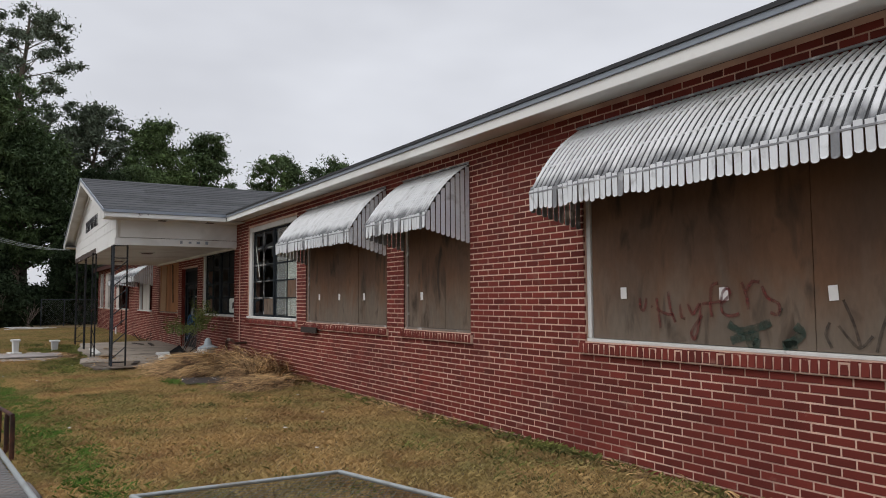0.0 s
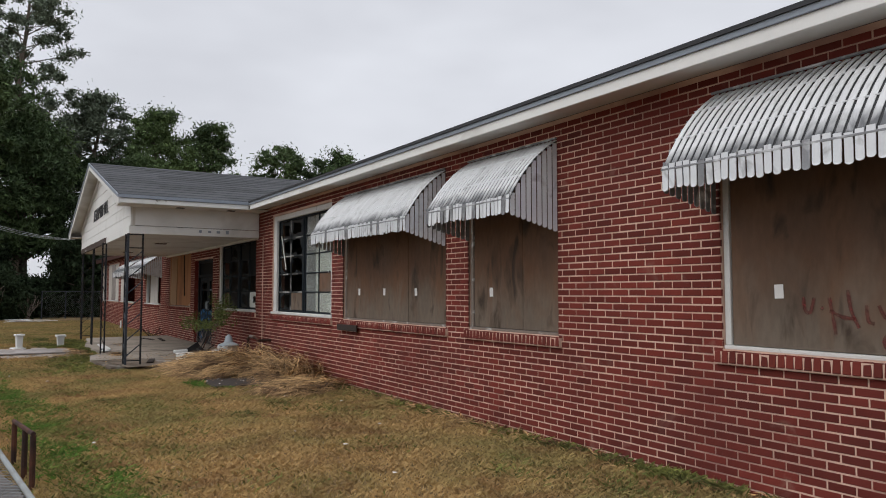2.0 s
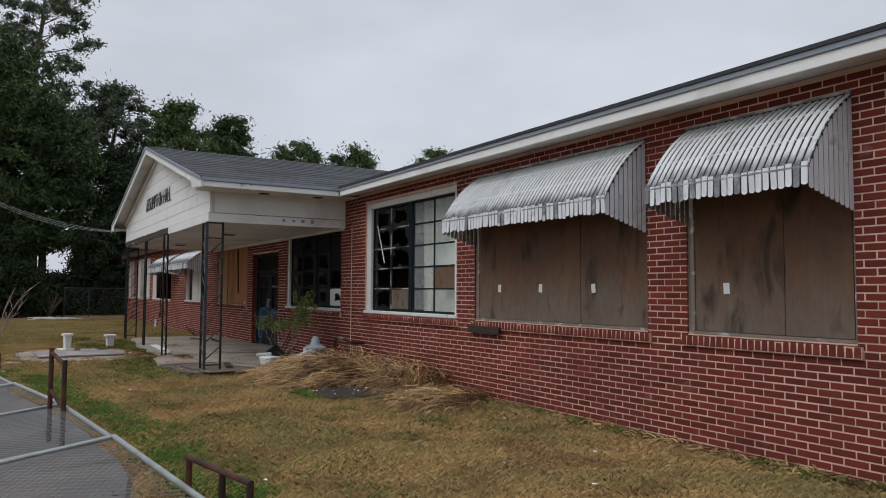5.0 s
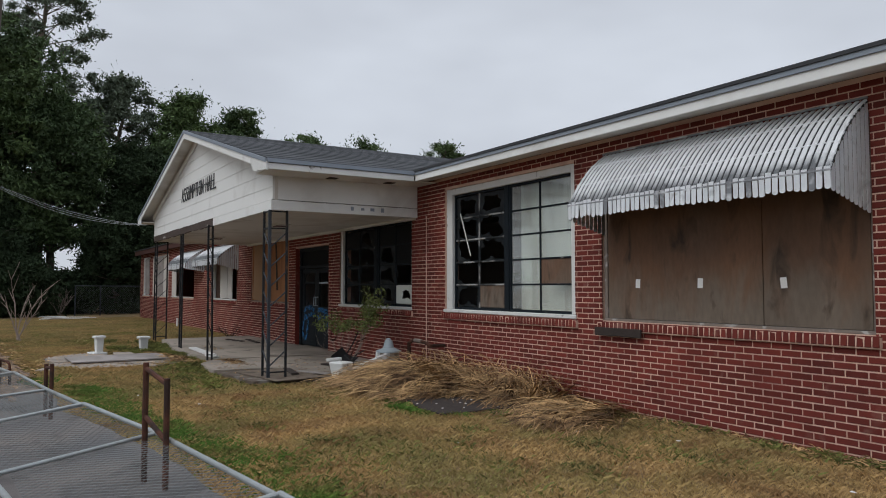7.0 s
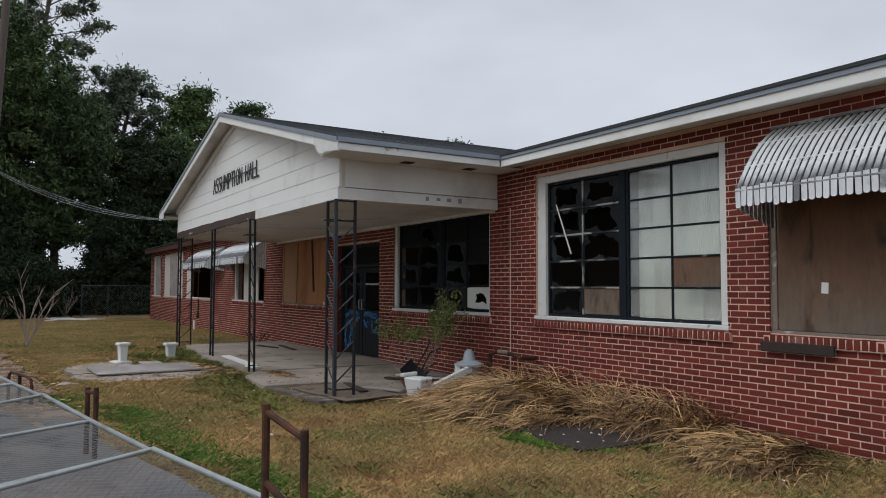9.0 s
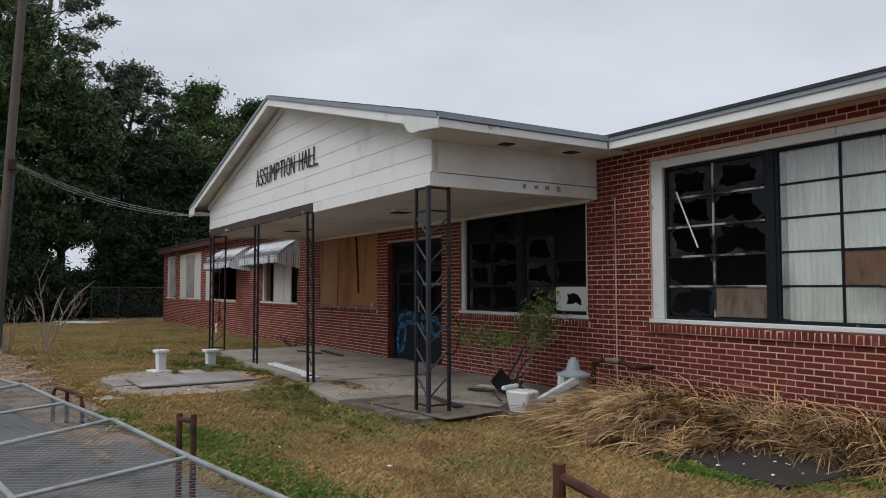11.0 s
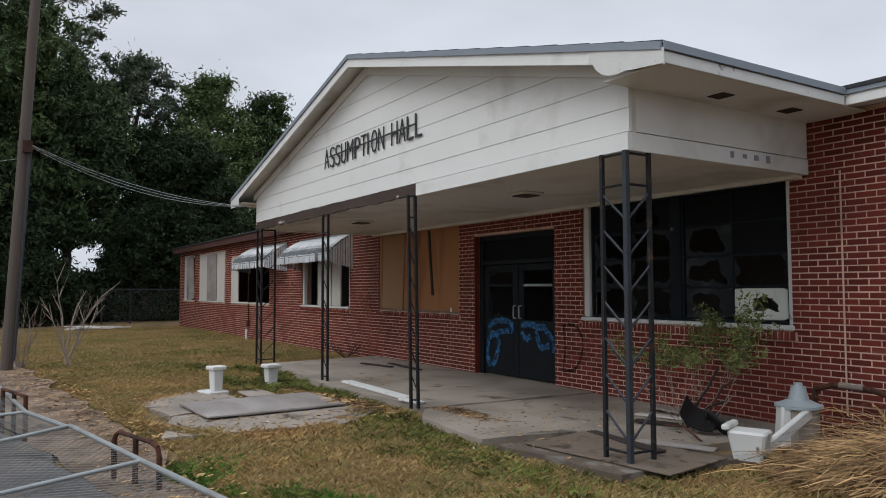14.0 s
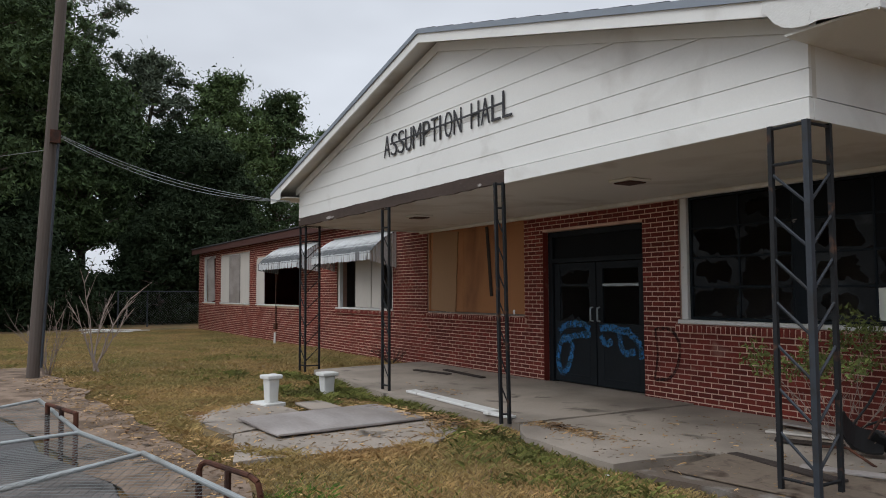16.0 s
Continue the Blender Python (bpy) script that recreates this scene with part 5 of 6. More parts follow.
bmesh.ops.transform(bm, matrix=pose(0.18, 0.2, 0.02, 55, 35, 20), verts=bm.verts[:])
part("backrest", bm, BLACK, chair)
for k, tube in enumerate((((-0.12, 0.1, 0.16), (0.02, 0.2, 0.42), (0.1, 0.26, 0.62)), ((0.06, 0.1, 0.14), (0.2, 0.2, 0.46), (0.3, 0.3, 0.52)),
                          ((0.2, 0.0, 0.2), (0.32, 0.05, 0.16), (0.44, 0.1, 0.0)), ((-0.25, -0.1, 0.05), (0.05, -0.2, 0.10), (0.3, -0.25, 0.0)),
                          ((-0.3, 0.2, 0.02), (-0.05, 0.3, 0.22), (0.12, 0.36, 0.30)))):
    bm = bmesh.new()
    bars(bm, tube, 0.011)
    part("leg", bm, RUST if k % 2 else BLACK, chair, "bent metal leg")
for x, y, z, tn, ln, m in ((-10.75, -0.7, 0.075, 12, 1.0, PLY_PALE), (-10.9, -0.5, 0.10, -6, 0.9, PLY_GREY), (-10.55, -1.0, 0.07, 30, 0.8, ROT_WOOD), (-10.3, -2.0, 0.06, -12, 1.1, ROT_WOOD), (-9.9, -1.75, 0.06, 22, 0.7, PLY_GREY)):
    bm = one_box(-ln / 2, ln / 2, -0.06, 0.06, 0, 0.02, 0.004)
    o = tagged(part("loose_board", bm, m), "loose splintered board in the rubble by the porch", "board")
    o.matrix_world = pose(x, y, z, 0, rnd.uniform(-2, 2), tn)

# broken white planter
urn = thing("broken_planter", "broken white plaster planter in the straw", "planter", (-9.3, -1.55, 0.02), "", 20)
bm = one_box(-0.15, 0.15, -0.12, 0.12, 0.0, 0.26)
for q in bm.verts:
    k = 0.75 + 0.35 * q.co.z / 0.30
    q.co.x, q.co.y = q.co.x * k, q.co.y * k
bevelled(bm, 0.02)
part("bowl", bm, WHITE_WORN, urn)
part("rim", one_box(-0.19, -0.13, -0.15, 0.15, 0.26, 0.31, 0.012), WHITE_WORN, urn, "chipped rim")
bm = one_box(-0.028, 0.028, -0.40, 0.40, -0.05, 0.05, 0.012)
bmesh.ops.transform(bm, matrix=pose(0.20, 0.42, 0.21, 19, 0, -18), verts=bm.verts[:])
part("slanted_slab", bm, WHITE_WORN, urn, "slanting white slab fragment")
bm = one_box(-0.07, 0.07, -0.09, 0.09, 0.0, 0.38, 0.02)
bmesh.ops.transform(bm, matrix=pose(0.10, 0.75, 0.0, 0, 4, 30), verts=bm.verts[:])
part("post", bm, WHITE_WORN, urn, "white plaster stub")

# drum with a coned cap
drum = thing("vent_drum", "low concrete drum with a pale grey coned metal cap", "drum", (-9.40, -0.68, 0.0))
bm = bmesh.new()
bmesh.ops.create_cone(bm, cap_ends=True, segments=24, radius1=0.175, radius2=0.17, depth=0.38, matrix=Matrix.Translation((0, 0, 0.19)))
part("body", bm, CONCRETE, drum)
bm = bmesh.new()
for r1, r2, z0, z1 in ((0.205, 0.205, 0.38, 0.405), (0.195, 0.09, 0.405, 0.45), (0.09, 0.06, 0.45, 0.57), (0.04, 0.035, 0.57, 0.60)):
    bmesh.ops.create_cone(bm, cap_ends=True, segments=24, radius1=r1, radius2=r2, depth=z1 - z0, matrix=Matrix.Translation((0, 0, (z0 + z1) / 2)))
part("cap", bm, GREY_CAP, drum, "pale blue-grey coned cap")

# rusty pipe run on the wall
gas = thing("rusty_pipe_run", "rusty pipe bracket standing out from the brick wall", "pipe", (-8.9, -0.2, 0.0))
bm = bmesh.new()
bars(bm, [(-0.6, -0.05, 0.0), (-0.6, -0.05, 0.50), (-0.4, -0.08, 0.56), (-0.05, -0.08, 0.55), (0.12, -0.05, 0.50), (0.14, 0.19, 0.50)], 0.028, 10)
part("pipe", bm, RUST, gas)
bm = bmesh.new()
bars(bm, [(-0.34, -0.085, 0.565), (-0.12, -0.085, 0.562)], 0.030, 10)
part("sleeve", bm, OLD_WOOD, gas, "pale taped sleeve")

# utility pole with service wires
pole = thing("utility_pole", "weathered grey wooden utility pole leaning slightly", "pole", (-20.9, -6.60, 0))
bm = bmesh.new()
rod(bm, (0, 0, -0.2), (0.02, 0.42, 9.5), 0.105, 0.082, 14)
part("post", bm, POLE_WOOD, pole)
bm = bmesh.new()
rod(bm, (0.10, 0.12, 0.2), (0.12, 0.30, 4.2), 0.022, seg=8)
part("conduit", bm, IRON_BLUE, pole, "dull grey conduit up the pole")
bm = bmesh.new()
box(bm, 0.05, 0.20, 0.16, 0.32, 4.0, 4.22)
part("bracket", bm, RUST, pole)


def sag_wire(a, b, sag, r=0.005):
    cu = [tuple(Vector(a).lerp(Vector(b), k / 16) - Vector((0, 0, sag * 4 * (k / 16) * (1 - k / 16)))) for k in range(17)]
    bm = bmesh.new()
    side = (Vector(b) - Vector(a)).cross(Vector((0, 0, 1))).normalized()
    rings = [[bm.verts.new(Vector(p) + r * (math.cos(k * 1.2566) * side + math.sin(k * 1.2566) * Vector((0, 0, 1)))) for k in range(5)] for p in cu]
    for p, q in zip(rings, rings[1:]):
        for k in range(5):
            bm.faces.new((p[k], p[(k + 1) % 5], q[(k + 1) % 5], q[k]))
    bm.faces.new(rings[0][::-1])
    bm.faces.new(rings[-1])
    return bm


wires = thing("service_wires", "pale service wires sagging from the pole to the gable", "wire", (-20.6, -6.3, 4.1))
iw = Matrix.Translation((20.6, 6.3, -4.1))
for dz, sag in ((0.0, 0.20), (-0.02, 0.24), (-0.05, 0.28)):
    bm = sag_wire((-20.65, -6.28, 4.12 + dz), (-19.25, -2.72, 3.06 + 0.04 * dz), sag)
    bmesh.ops.transform(bm, matrix=iw, verts=bm.verts[:])
    part("wire", bm, GALV, wires)
bm = sag_wire((-20.8, -6.4, 3.9), (-34, -16.5, 5.2), 0.5)
bmesh.ops.transform(bm, matrix=iw, verts=bm.verts[:])
part("wire", bm, GALV, wires)

# back fence
fence = thing("chain_link_fence", "grey chain-link fence along the far side of the yard", "fence", (-40, -1.5, 0))
for y in (-2.6, -1.44, 1.0, 3.4):
    bm = bmesh.new()
    rod(bm, (0, y + 1.5, -0.1), (0, y + 1.5, 1.50), 0.030)
    part("post", bm, IRON_BLUE, fence, "dull grey post")
bm = bmesh.new()
rod(bm, (0, -1.1, 1.50), (0, 4.9, 1.46), 0.022)
part("top_rail", bm, IRON_BLUE, fence, "dull grey rail")
bm = bmesh.new()
wire_mesh(bm, Vector((0, -1.1, 0.05)), Vector((0, 6.0, 0)), Vector((0, 0, 1.40)), 0.11, 0.0022)
tagged(part("wire_netting", bm, WIRE, fence, "diamond wire netting"), kind="stuff")
for k in range(9):
    ln = rnd.uniform(0.6, 1.9)
    bm = one_box(-ln / 2, ln / 2, -0.06, 0.06, 0, 0.03, 0.005)
    o = tagged(part("loose_board", bm, PLY_PALE if k % 2 else WHITE_WORN), "pale scrap board lying at the foot of the fence", "board", "scrap boards by the fence")
    o.matrix_world = pose(-36.2 + rnd.uniform(-0.9, 0.9), -2.5 + rnd.uniform(-1.5, 1.4), 0.01 + 0.03 * (k % 3), 0, rnd.uniform(-2, 2), rnd.uniform(40, 110))
bm = bmesh.new()
rod(bm, (-26.9, -0.35, -0.05), (-26.9, -0.34, 0.30), 0.035)
tagged(part("white_pipe", bm, WHITE), "short white plastic pipe standing in the lawn", "pipe")

# far sheds beyond the field
for x, y, w, h in ((-112, 3.2, 5, 2.4), (-118, 8.5, 4, 2.2)):
    shed = thing("far_shed", "distant pale shed across the field", "shed", (x, y, -0.02), "far sheds")
    part("wall", one_box(-2, 2, -w / 2, w / 2, 0, h), WHITE_WORN, shed)
    bm = bmesh.new()
    v = [bm.verts.new(p) for p in ((-2.3, -w / 2 - 0.2, h), (2.3, -w / 2 - 0.2, h), (0, -w / 2 - 0.2, h + 1), (-2.3, w / 2 + 0.2, h), (2.3, w / 2 + 0.2, h), (0, w / 2 + 0.2, h + 1))]
    for f in ((0, 1, 2), (3, 5, 4), (1, 4, 5, 2), (0, 2, 5, 3), (0, 3, 4, 1)):
        bm.faces.new([v[i] for i in f])
    part("roof", bm, SHINGLE, shed)
    for k in (-0.25, 0.25):
        part("window", one_box(2.0, 2.04, w * k - 0.5, w * k + 0.5, 0.9, 1.7), BLACK, shed)

# scraps of paper and glass in the grass
for k in range(26):
    if k < 12:
        x, y, sz = rnd.uniform(-6.85, -5.8), rnd.uniform(-1.8, -0.7), rnd.uniform(0.007, 0.018)
    else:
        x = rnd.uniform(-16, 1)
        y, sz = rnd.uniform(drive_edge(x) + 0.6, -0.6), rnd.uniform(0.010, 0.026)
    bm = bmesh.new()
    v = [bm.verts.new((sz * math.cos(a + rnd.uniform(-0.4, 0.4)) * rnd.uniform(0.6, 1.2), sz * math.sin(a), 0.004 * (i % 2))) for i, a in enumerate((0, 1.3, 2.6, 3.9, 5.2))]
    w = [bm.verts.new(q.co + Vector((0, 0, 0.003))) for q in v]
    bm.faces.new(v[::-1])
    bm.faces.new(w)
    for i in range(5):
        bm.faces.new((v[i], v[(i + 1) % 5], w[(i + 1) % 5], w[i]))
    o = tagged(part("litter_scrap", bm, PAPER), "small pale scrap of litter lying in the dry grass", "litter", "litter scraps")
    o.matrix_world = pose(x, y, 0.035 if -7.3 < x < -5.6 and y < -0.5 else 0.022, 0, 0, rnd.uniform(0, 360))

# ---------------------------------------------------------------- plants
nr = np.random.RandomState(11)


def leaf_cloud(centres, radii, per, size, flat=0.7):
    """Small leaf triangles scattered through round clumps; returns vertices and faces."""
    vs, fs = [], []
    for c, r in zip(centres, radii):
        d = nr.normal(size=(per, 3))
        d /= np.linalg.norm(d, axis=1)[:, None] + 1e-9
        p = np.array(c) + d * (r * np.abs(nr.normal(0, 0.62, (per, 1))) + 0.05) * np.array((1, 1, flat))
        u = nr.normal(size=(per, 3))
        u /= np.linalg.norm(u, axis=1)[:, None]
        w = np.cross(u, nr.normal(size=(per, 3)))
        w /= np.linalg.norm(w, axis=1)[:, None] + 1e-9
        s = size * nr.uniform(0.5, 1.4, (per, 1))
        tri = np.stack((p - u * s * 1.25, p + u * s * 0.9 + w * s * 0.40, p + u * s * 0.7 - w * s * 0.42), 1).reshape(-1, 3)
        k = len(vs)
        vs.extend(map(tuple, tri))
        fs.extend((k + 3 * i, k + 3 * i + 1, k + 3 * i + 2) for i in range(per))
    return vs, fs


def tree(x, y, h, spread, low, clumps, per, label, leaf=LEAF, size=0.16, clump=1.0, seed=0, lean=0.0, pine=False):
    r = random.Random(seed)
    t = thing("tree", label, "tree", (x, y, -0.05))
    bm = bmesh.new()
    n = 8
    pts = [Vector((lean * h * (k / n) ** 2 + r.uniform(-0.15, 0.15) * k / 3, r.uniform(-0.15, 0.15) * k / 3, h * 0.96 * k / n)) for k in range(n + 1)]
    r0 = 0.022 * h
    for k in range(n):
        rod(bm, pts[k], pts[k + 1], r0 * (1 - 0.85 * k / n), r0 * (1 - 0.85 * (k + 1) / n), 8)
    centres, radii = [], []
    for k in range(clumps):
        f = low + (1 - low) * ((k + r.random()) / clumps)
        base = pts[min(n - 1, int(f * n))].lerp(pts[min(n, int(f * n) + 1)], f * n - int(f * n)) if f < 0.999 else pts[n]
        if pine:
            out = spread * (0.35 + 0.65 * math.sin(math.pi * min(1, (f - low) / (1 - low) * 0.8 + 0.22))) * r.uniform(0.35, 1.05)
        else:
            out = spread * math.sqrt(max(0.06, 1 - ((f - low) / (1 - low) * 1.65 - 0.72) ** 2)) * r.uniform(0.25, 1.0)
        a = r.uniform(0, 2 * math.pi)
        tip = base + Vector((math.cos(a) * out, math.sin(a) * out, out * r.uniform(0.0, 0.35)))
        if k % 2 == 0:
            rod(bm, base - Vector((0, 0, 0.2 * out)), tip, 0.006 * h * (1 - f) + 0.03, 0.012, 5)
        centres.append(tip)
        radii.append(clump * r.uniform(0.55, 1.3))
    part("trunk", bm, BARK, t)
    vs, fs = leaf_cloud(centres, radii, per, size)
    crown = raw("crown", vs, fs, leaf)
    crown.parent = t
    return t


TREES = [
    (-60.6, -2.7, 25.5, 6.0, 0.42, 75, 330, "tall ragged pine rising over the others", LEAF_HAZE, 0.17, 0.85, 1, True),
    (-57.5, 2.4, 17.0, 4.2, 0.25, 95, 300, "tall loose-crowned tree, grey-green paled for haze", LEAF_HAZE, 0.17, 0.95, 2, True),
    (-55.0, 6.6, 15.8, 3.2, 0.25, 85, 360, "dark evergreen behind the hall", LEAF, 0.16, 0.95, 3, True),
    (-56.5, 10.8, 15.3, 3.2, 0.25, 85, 360, "dark evergreen behind the hall", LEAF, 0.16, 0.95, 4, True),
    (-71.0, 23.0, 17.0, 4.4, 0.2, 80, 320, "distant round evergreen behind the roof", LEAF, 0.2, 1.2, 5, False),
    (-70.0, 28.5, 16.6, 4.2, 0.2, 80, 320, "distant round evergreen behind the roof", LEAF, 0.2, 1.2, 6, False),
    (-75.0, 42.5, 19.0, 4.0, 0.3, 60, 300, "distant tree top over the roof", LEAF, 0.2, 1.1, 7, False),
    (-43.0, -8.6, 17.5, 5.4, 0.17, 150, 430, "huge dark cedar with drooping boughs", LEAF, 0.15, 1.05, 8, False),
    (-47.5, -5.0, 16.0, 4.0, 0.24, 130, 400, "dark cedar beside the yard", LEAF, 0.15, 1.0, 9, False),
    (-46.5, -2.8, 12.5, 3.0, 0.30, 110, 400, "dark cedar beside the yard", LEAF, 0.15, 0.95, 21, False),
    (-50.0, -12.5, 21.0, 6.0, 0.2, 130, 400, "huge dark cedar with drooping boughs", LEAF, 0.16, 1.15, 10, False),
    (-38.5, -14.5, 19.0, 6.0, 0.12, 150, 430, "huge dark cedar with drooping boughs", LEAF, 0.15, 1.1, 11, False),
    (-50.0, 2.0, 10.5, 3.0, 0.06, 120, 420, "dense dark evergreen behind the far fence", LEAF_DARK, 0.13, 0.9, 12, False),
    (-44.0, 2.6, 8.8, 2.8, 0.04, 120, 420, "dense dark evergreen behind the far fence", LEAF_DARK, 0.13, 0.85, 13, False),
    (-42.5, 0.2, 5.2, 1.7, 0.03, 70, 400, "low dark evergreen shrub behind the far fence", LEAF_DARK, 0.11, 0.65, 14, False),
    (-52.0, 5.0, 11.0, 3.2, 0.08, 100, 380, "dark evergreen behind the far wing", LEAF, 0.14, 0.95, 15, False),
]
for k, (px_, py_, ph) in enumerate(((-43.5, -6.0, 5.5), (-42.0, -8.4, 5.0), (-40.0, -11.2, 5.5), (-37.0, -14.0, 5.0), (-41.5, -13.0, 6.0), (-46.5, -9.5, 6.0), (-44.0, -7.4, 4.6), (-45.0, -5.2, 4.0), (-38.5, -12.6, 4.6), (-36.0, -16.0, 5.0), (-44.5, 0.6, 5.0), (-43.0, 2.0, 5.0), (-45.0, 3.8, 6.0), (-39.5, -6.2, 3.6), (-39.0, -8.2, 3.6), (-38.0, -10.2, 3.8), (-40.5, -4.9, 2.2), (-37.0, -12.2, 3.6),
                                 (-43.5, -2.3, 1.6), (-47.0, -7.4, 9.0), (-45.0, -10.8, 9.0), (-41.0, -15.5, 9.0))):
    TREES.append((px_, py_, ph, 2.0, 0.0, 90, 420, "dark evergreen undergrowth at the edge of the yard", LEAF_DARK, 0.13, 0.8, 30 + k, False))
for x, y, h, sp, low, cl_, per, lab, lf, sz, cs, sd, pine in TREES:
    far_off = math.hypot(x, y + 6) / 60
    tree(x - 0.5 * far_off, y - 0.8 * far_off, h + 0.55 * far_off, sp, low, round(cl_ * 2.2), round(per * 0.6), lab, lf, sz * 0.86, cs * 0.8, sd, 0.0, pine)

# far woods along the horizon
cs, rs = [], []
for k in range(240):
    a = radians(nr.uniform(95, 265))
    d = nr.uniform(190, 300)
    hgt = nr.uniform(2, 9)
    cs.append((d * math.cos(a), d * math.sin(a), hgt * 0.5))
    rs.append(hgt * 0.7)
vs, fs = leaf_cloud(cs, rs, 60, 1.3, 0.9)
tagged(raw("far_woods", vs, fs, LEAF_HAZE), "far line of woods across the fields", "woods", kind="stuff")


def in_poly(x, y, poly):
    inside = np.zeros(len(x), bool)
    for (x0, y0), (x1, y1) in zip(poly, poly[1:] + poly[:1]):
        cross = ((y0 > y) != (y1 > y)) & (x < (x1 - x0) * (y - y0) / (y1 - y0 + 1e-12) + x0)
        inside ^= cross
    return inside


KEEP_OFF = [[(-19.1, -2.4), (-15.2, -2.7), (-12.9, -2.6), (-12.2, -2.95), (-11.1, -3.0), (-9.5, -2.75), (-9.3, -1.2), (-9.6, 0.5), (-19.3, 0.5)],
            [(-16.2, -4.25), (-15.55, -5.3), (-13.0, -5.45), (-12.85, -3.7), (-13.5, -3.0), (-14.6, -3.05), (-15.2, -3.9)],
            [(-7.15, -1.7), (-5.85, -1.78), (-5.83, -0.48), (-7.05, -0.43)]]


def blades(name, x, y, height, width, material, label, lean=0.6):
    """Grass: one bent blade of two triangles at each place."""
    n = len(x)
    a = nr.uniform(0, 2 * np.pi, n)
    hgt = height * nr.uniform(0.5, 1.3, n)
    wid = width * nr.uniform(0.6, 1.3, n)
    gz = np.array([ground_height(p, q) - 0.02 if -48 < p < 16 and -14 < q < 0 else -0.02 for p, q in zip(x, y)])
    d = nr.uniform(0.1, lean, n) * hgt
    ca, sa = np.cos(a), np.sin(a)
    ox, oy = -sa * wid / 2, ca * wid / 2
    p0 = np.stack((x - ox, y - oy, gz - 0.004), 1)
    p1 = np.stack((x + ox, y + oy, gz - 0.004), 1)
    p2 = np.stack((x + ca * d * 0.4 + ox * 0.7, y + sa * d * 0.4 + oy * 0.7, gz + hgt * 0.6), 1)
    p3 = np.stack((x + ca * d * 1.6, y + sa * d * 1.6, gz + hgt), 1)
    v = np.stack((p0, p1, p2, p3), 1).reshape(-1, 3)
    i = np.arange(n) * 4
    f = np.concatenate((np.stack((i, i + 1, i + 2), 1), np.stack((i, i + 2, i + 3), 1)))
    return tagged(raw(name, v.tolist(), f.tolist(), material), label, "grass", kind="stuff")


def scatter(n, x0, x1, y_low, y_high):
    x = nr.uniform(x0, x1, n)
    lo = np.array([y_low(q) for q in x]) if callable(y_low) else np.full(n, y_low)
    y = lo + (y_high - lo) * nr.uniform(0, 1, n)
    ok = np.ones(n, bool)
    for poly in KEEP_OFF:
        ok &= ~in_poly(x, y, poly)
    return x[ok], y[ok]


grass_from = lambda q: drive_edge(q) - 0.2 + 1.1 * min(1, max(0, (-q - 10) / 2.5)) + 0.2 * noise.noise(Vector((q * 1.3, 0, 4)))
edge_in = lambda q: drive_edge(q) - 0.04
x, y = scatter(200000, -9.5, 5.5, edge_in, -0.08)
blades("dry_grass", x, y, 0.038, 0.0046, GRASS, "short dry brown lawn grass near the wall", 1.1)
x, y = scatter(60000, -20.0, -9.5, grass_from, -0.06)
blades("dry_grass", x, y, 0.038, 0.0048, GRASS_FAR, "short olive lawn grass before the porch", 1.1)
x, y = scatter(80000, -20.0, -9.5, grass_from, -0.06)
blades("dry_grass", x, y, 0.038, 0.0048, GRASS, "short dry brown lawn grass before the porch", 1.1)
x, y = scatter(110000, -37.0, -20.0, grass_from, -0.06)
blades("dry_grass", x, y, 0.042, 0.008, GRASS_FAR, "short olive-brown lawn grass of the far yard", 1.1)


def clustered(n, fn, spots):
    xs_, ys_ = [], []
    for k in range(spots):
        cx, cy, r = fn()
        m = n // spots
        xs_.append(nr.normal(cx, r, m))
        ys_.append(nr.normal(cy, r * 0.6, m))
    x, y = np.concatenate(xs_), np.concatenate(ys_)
    ok = (y < -0.03)
    for poly in KEEP_OFF:
        ok &= ~in_poly(x, y, poly)
    return x[ok], y[ok]


def along_drive():
    q = nr.uniform(-12.0, 3.5)
    return q, drive_edge(q) + (0.45 if q < -9 else 0.34) + abs(nr.normal(0.0, 0.22)) - 0.08, nr.uniform(0.08, 0.22)


def along_wall():
    q = nr.uniform(-7.5, 5.0)
    return q, -0.10 + nr.normal(0, 0.07), nr.uniform(0.06, 0.16)


def by_porch():
    q = nr.uniform(-14.5, -9.2)
    return q, -3.15 + 0.12 * (q + 12) * -1 + nr.normal(0, 0.22), nr.uniform(0.08, 0.2)


def by_panel():
    a = nr.uniform(0, 6.28)
    return -6.48 + 0.85 * math.cos(a), -1.11 + 0.88 * math.sin(a), nr.uniform(0.05, 0.14)


def by_pedestal():
    return nr.normal(-16.2, 0.9), nr.normal(-3.1, 0.4), nr.uniform(0.08, 0.2)


def on_lawn():
    q = nr.uniform(-30, 5)
    return q, nr.uniform(drive_edge(q), -0.4), nr.uniform(0.1, 0.4)


for fn, n, spots, hgt, lab in ((along_drive, 22000, 120, 0.045, "fresh green weeds along the drive"), (along_wall, 6000, 70, 0.06, "green weeds at the foot of the wall"),
                               (by_porch, 3600, 70, 0.06, "low green weeds along the porch slab"), (by_panel, 3500, 45, 0.05, "green clover round the rotten panel"), (by_pedestal, 6000, 24, 0.08, "green weeds round the pedestals"),
                               (on_lawn, 24000, 170, 0.045, "scattered green tufts in the lawn")):
    x, y = clustered(n, fn, spots)
    blades("green_weeds", x, y, hgt, 0.010, FRESH if fn in (along_drive, by_panel) else GREEN, lab, 1.2)


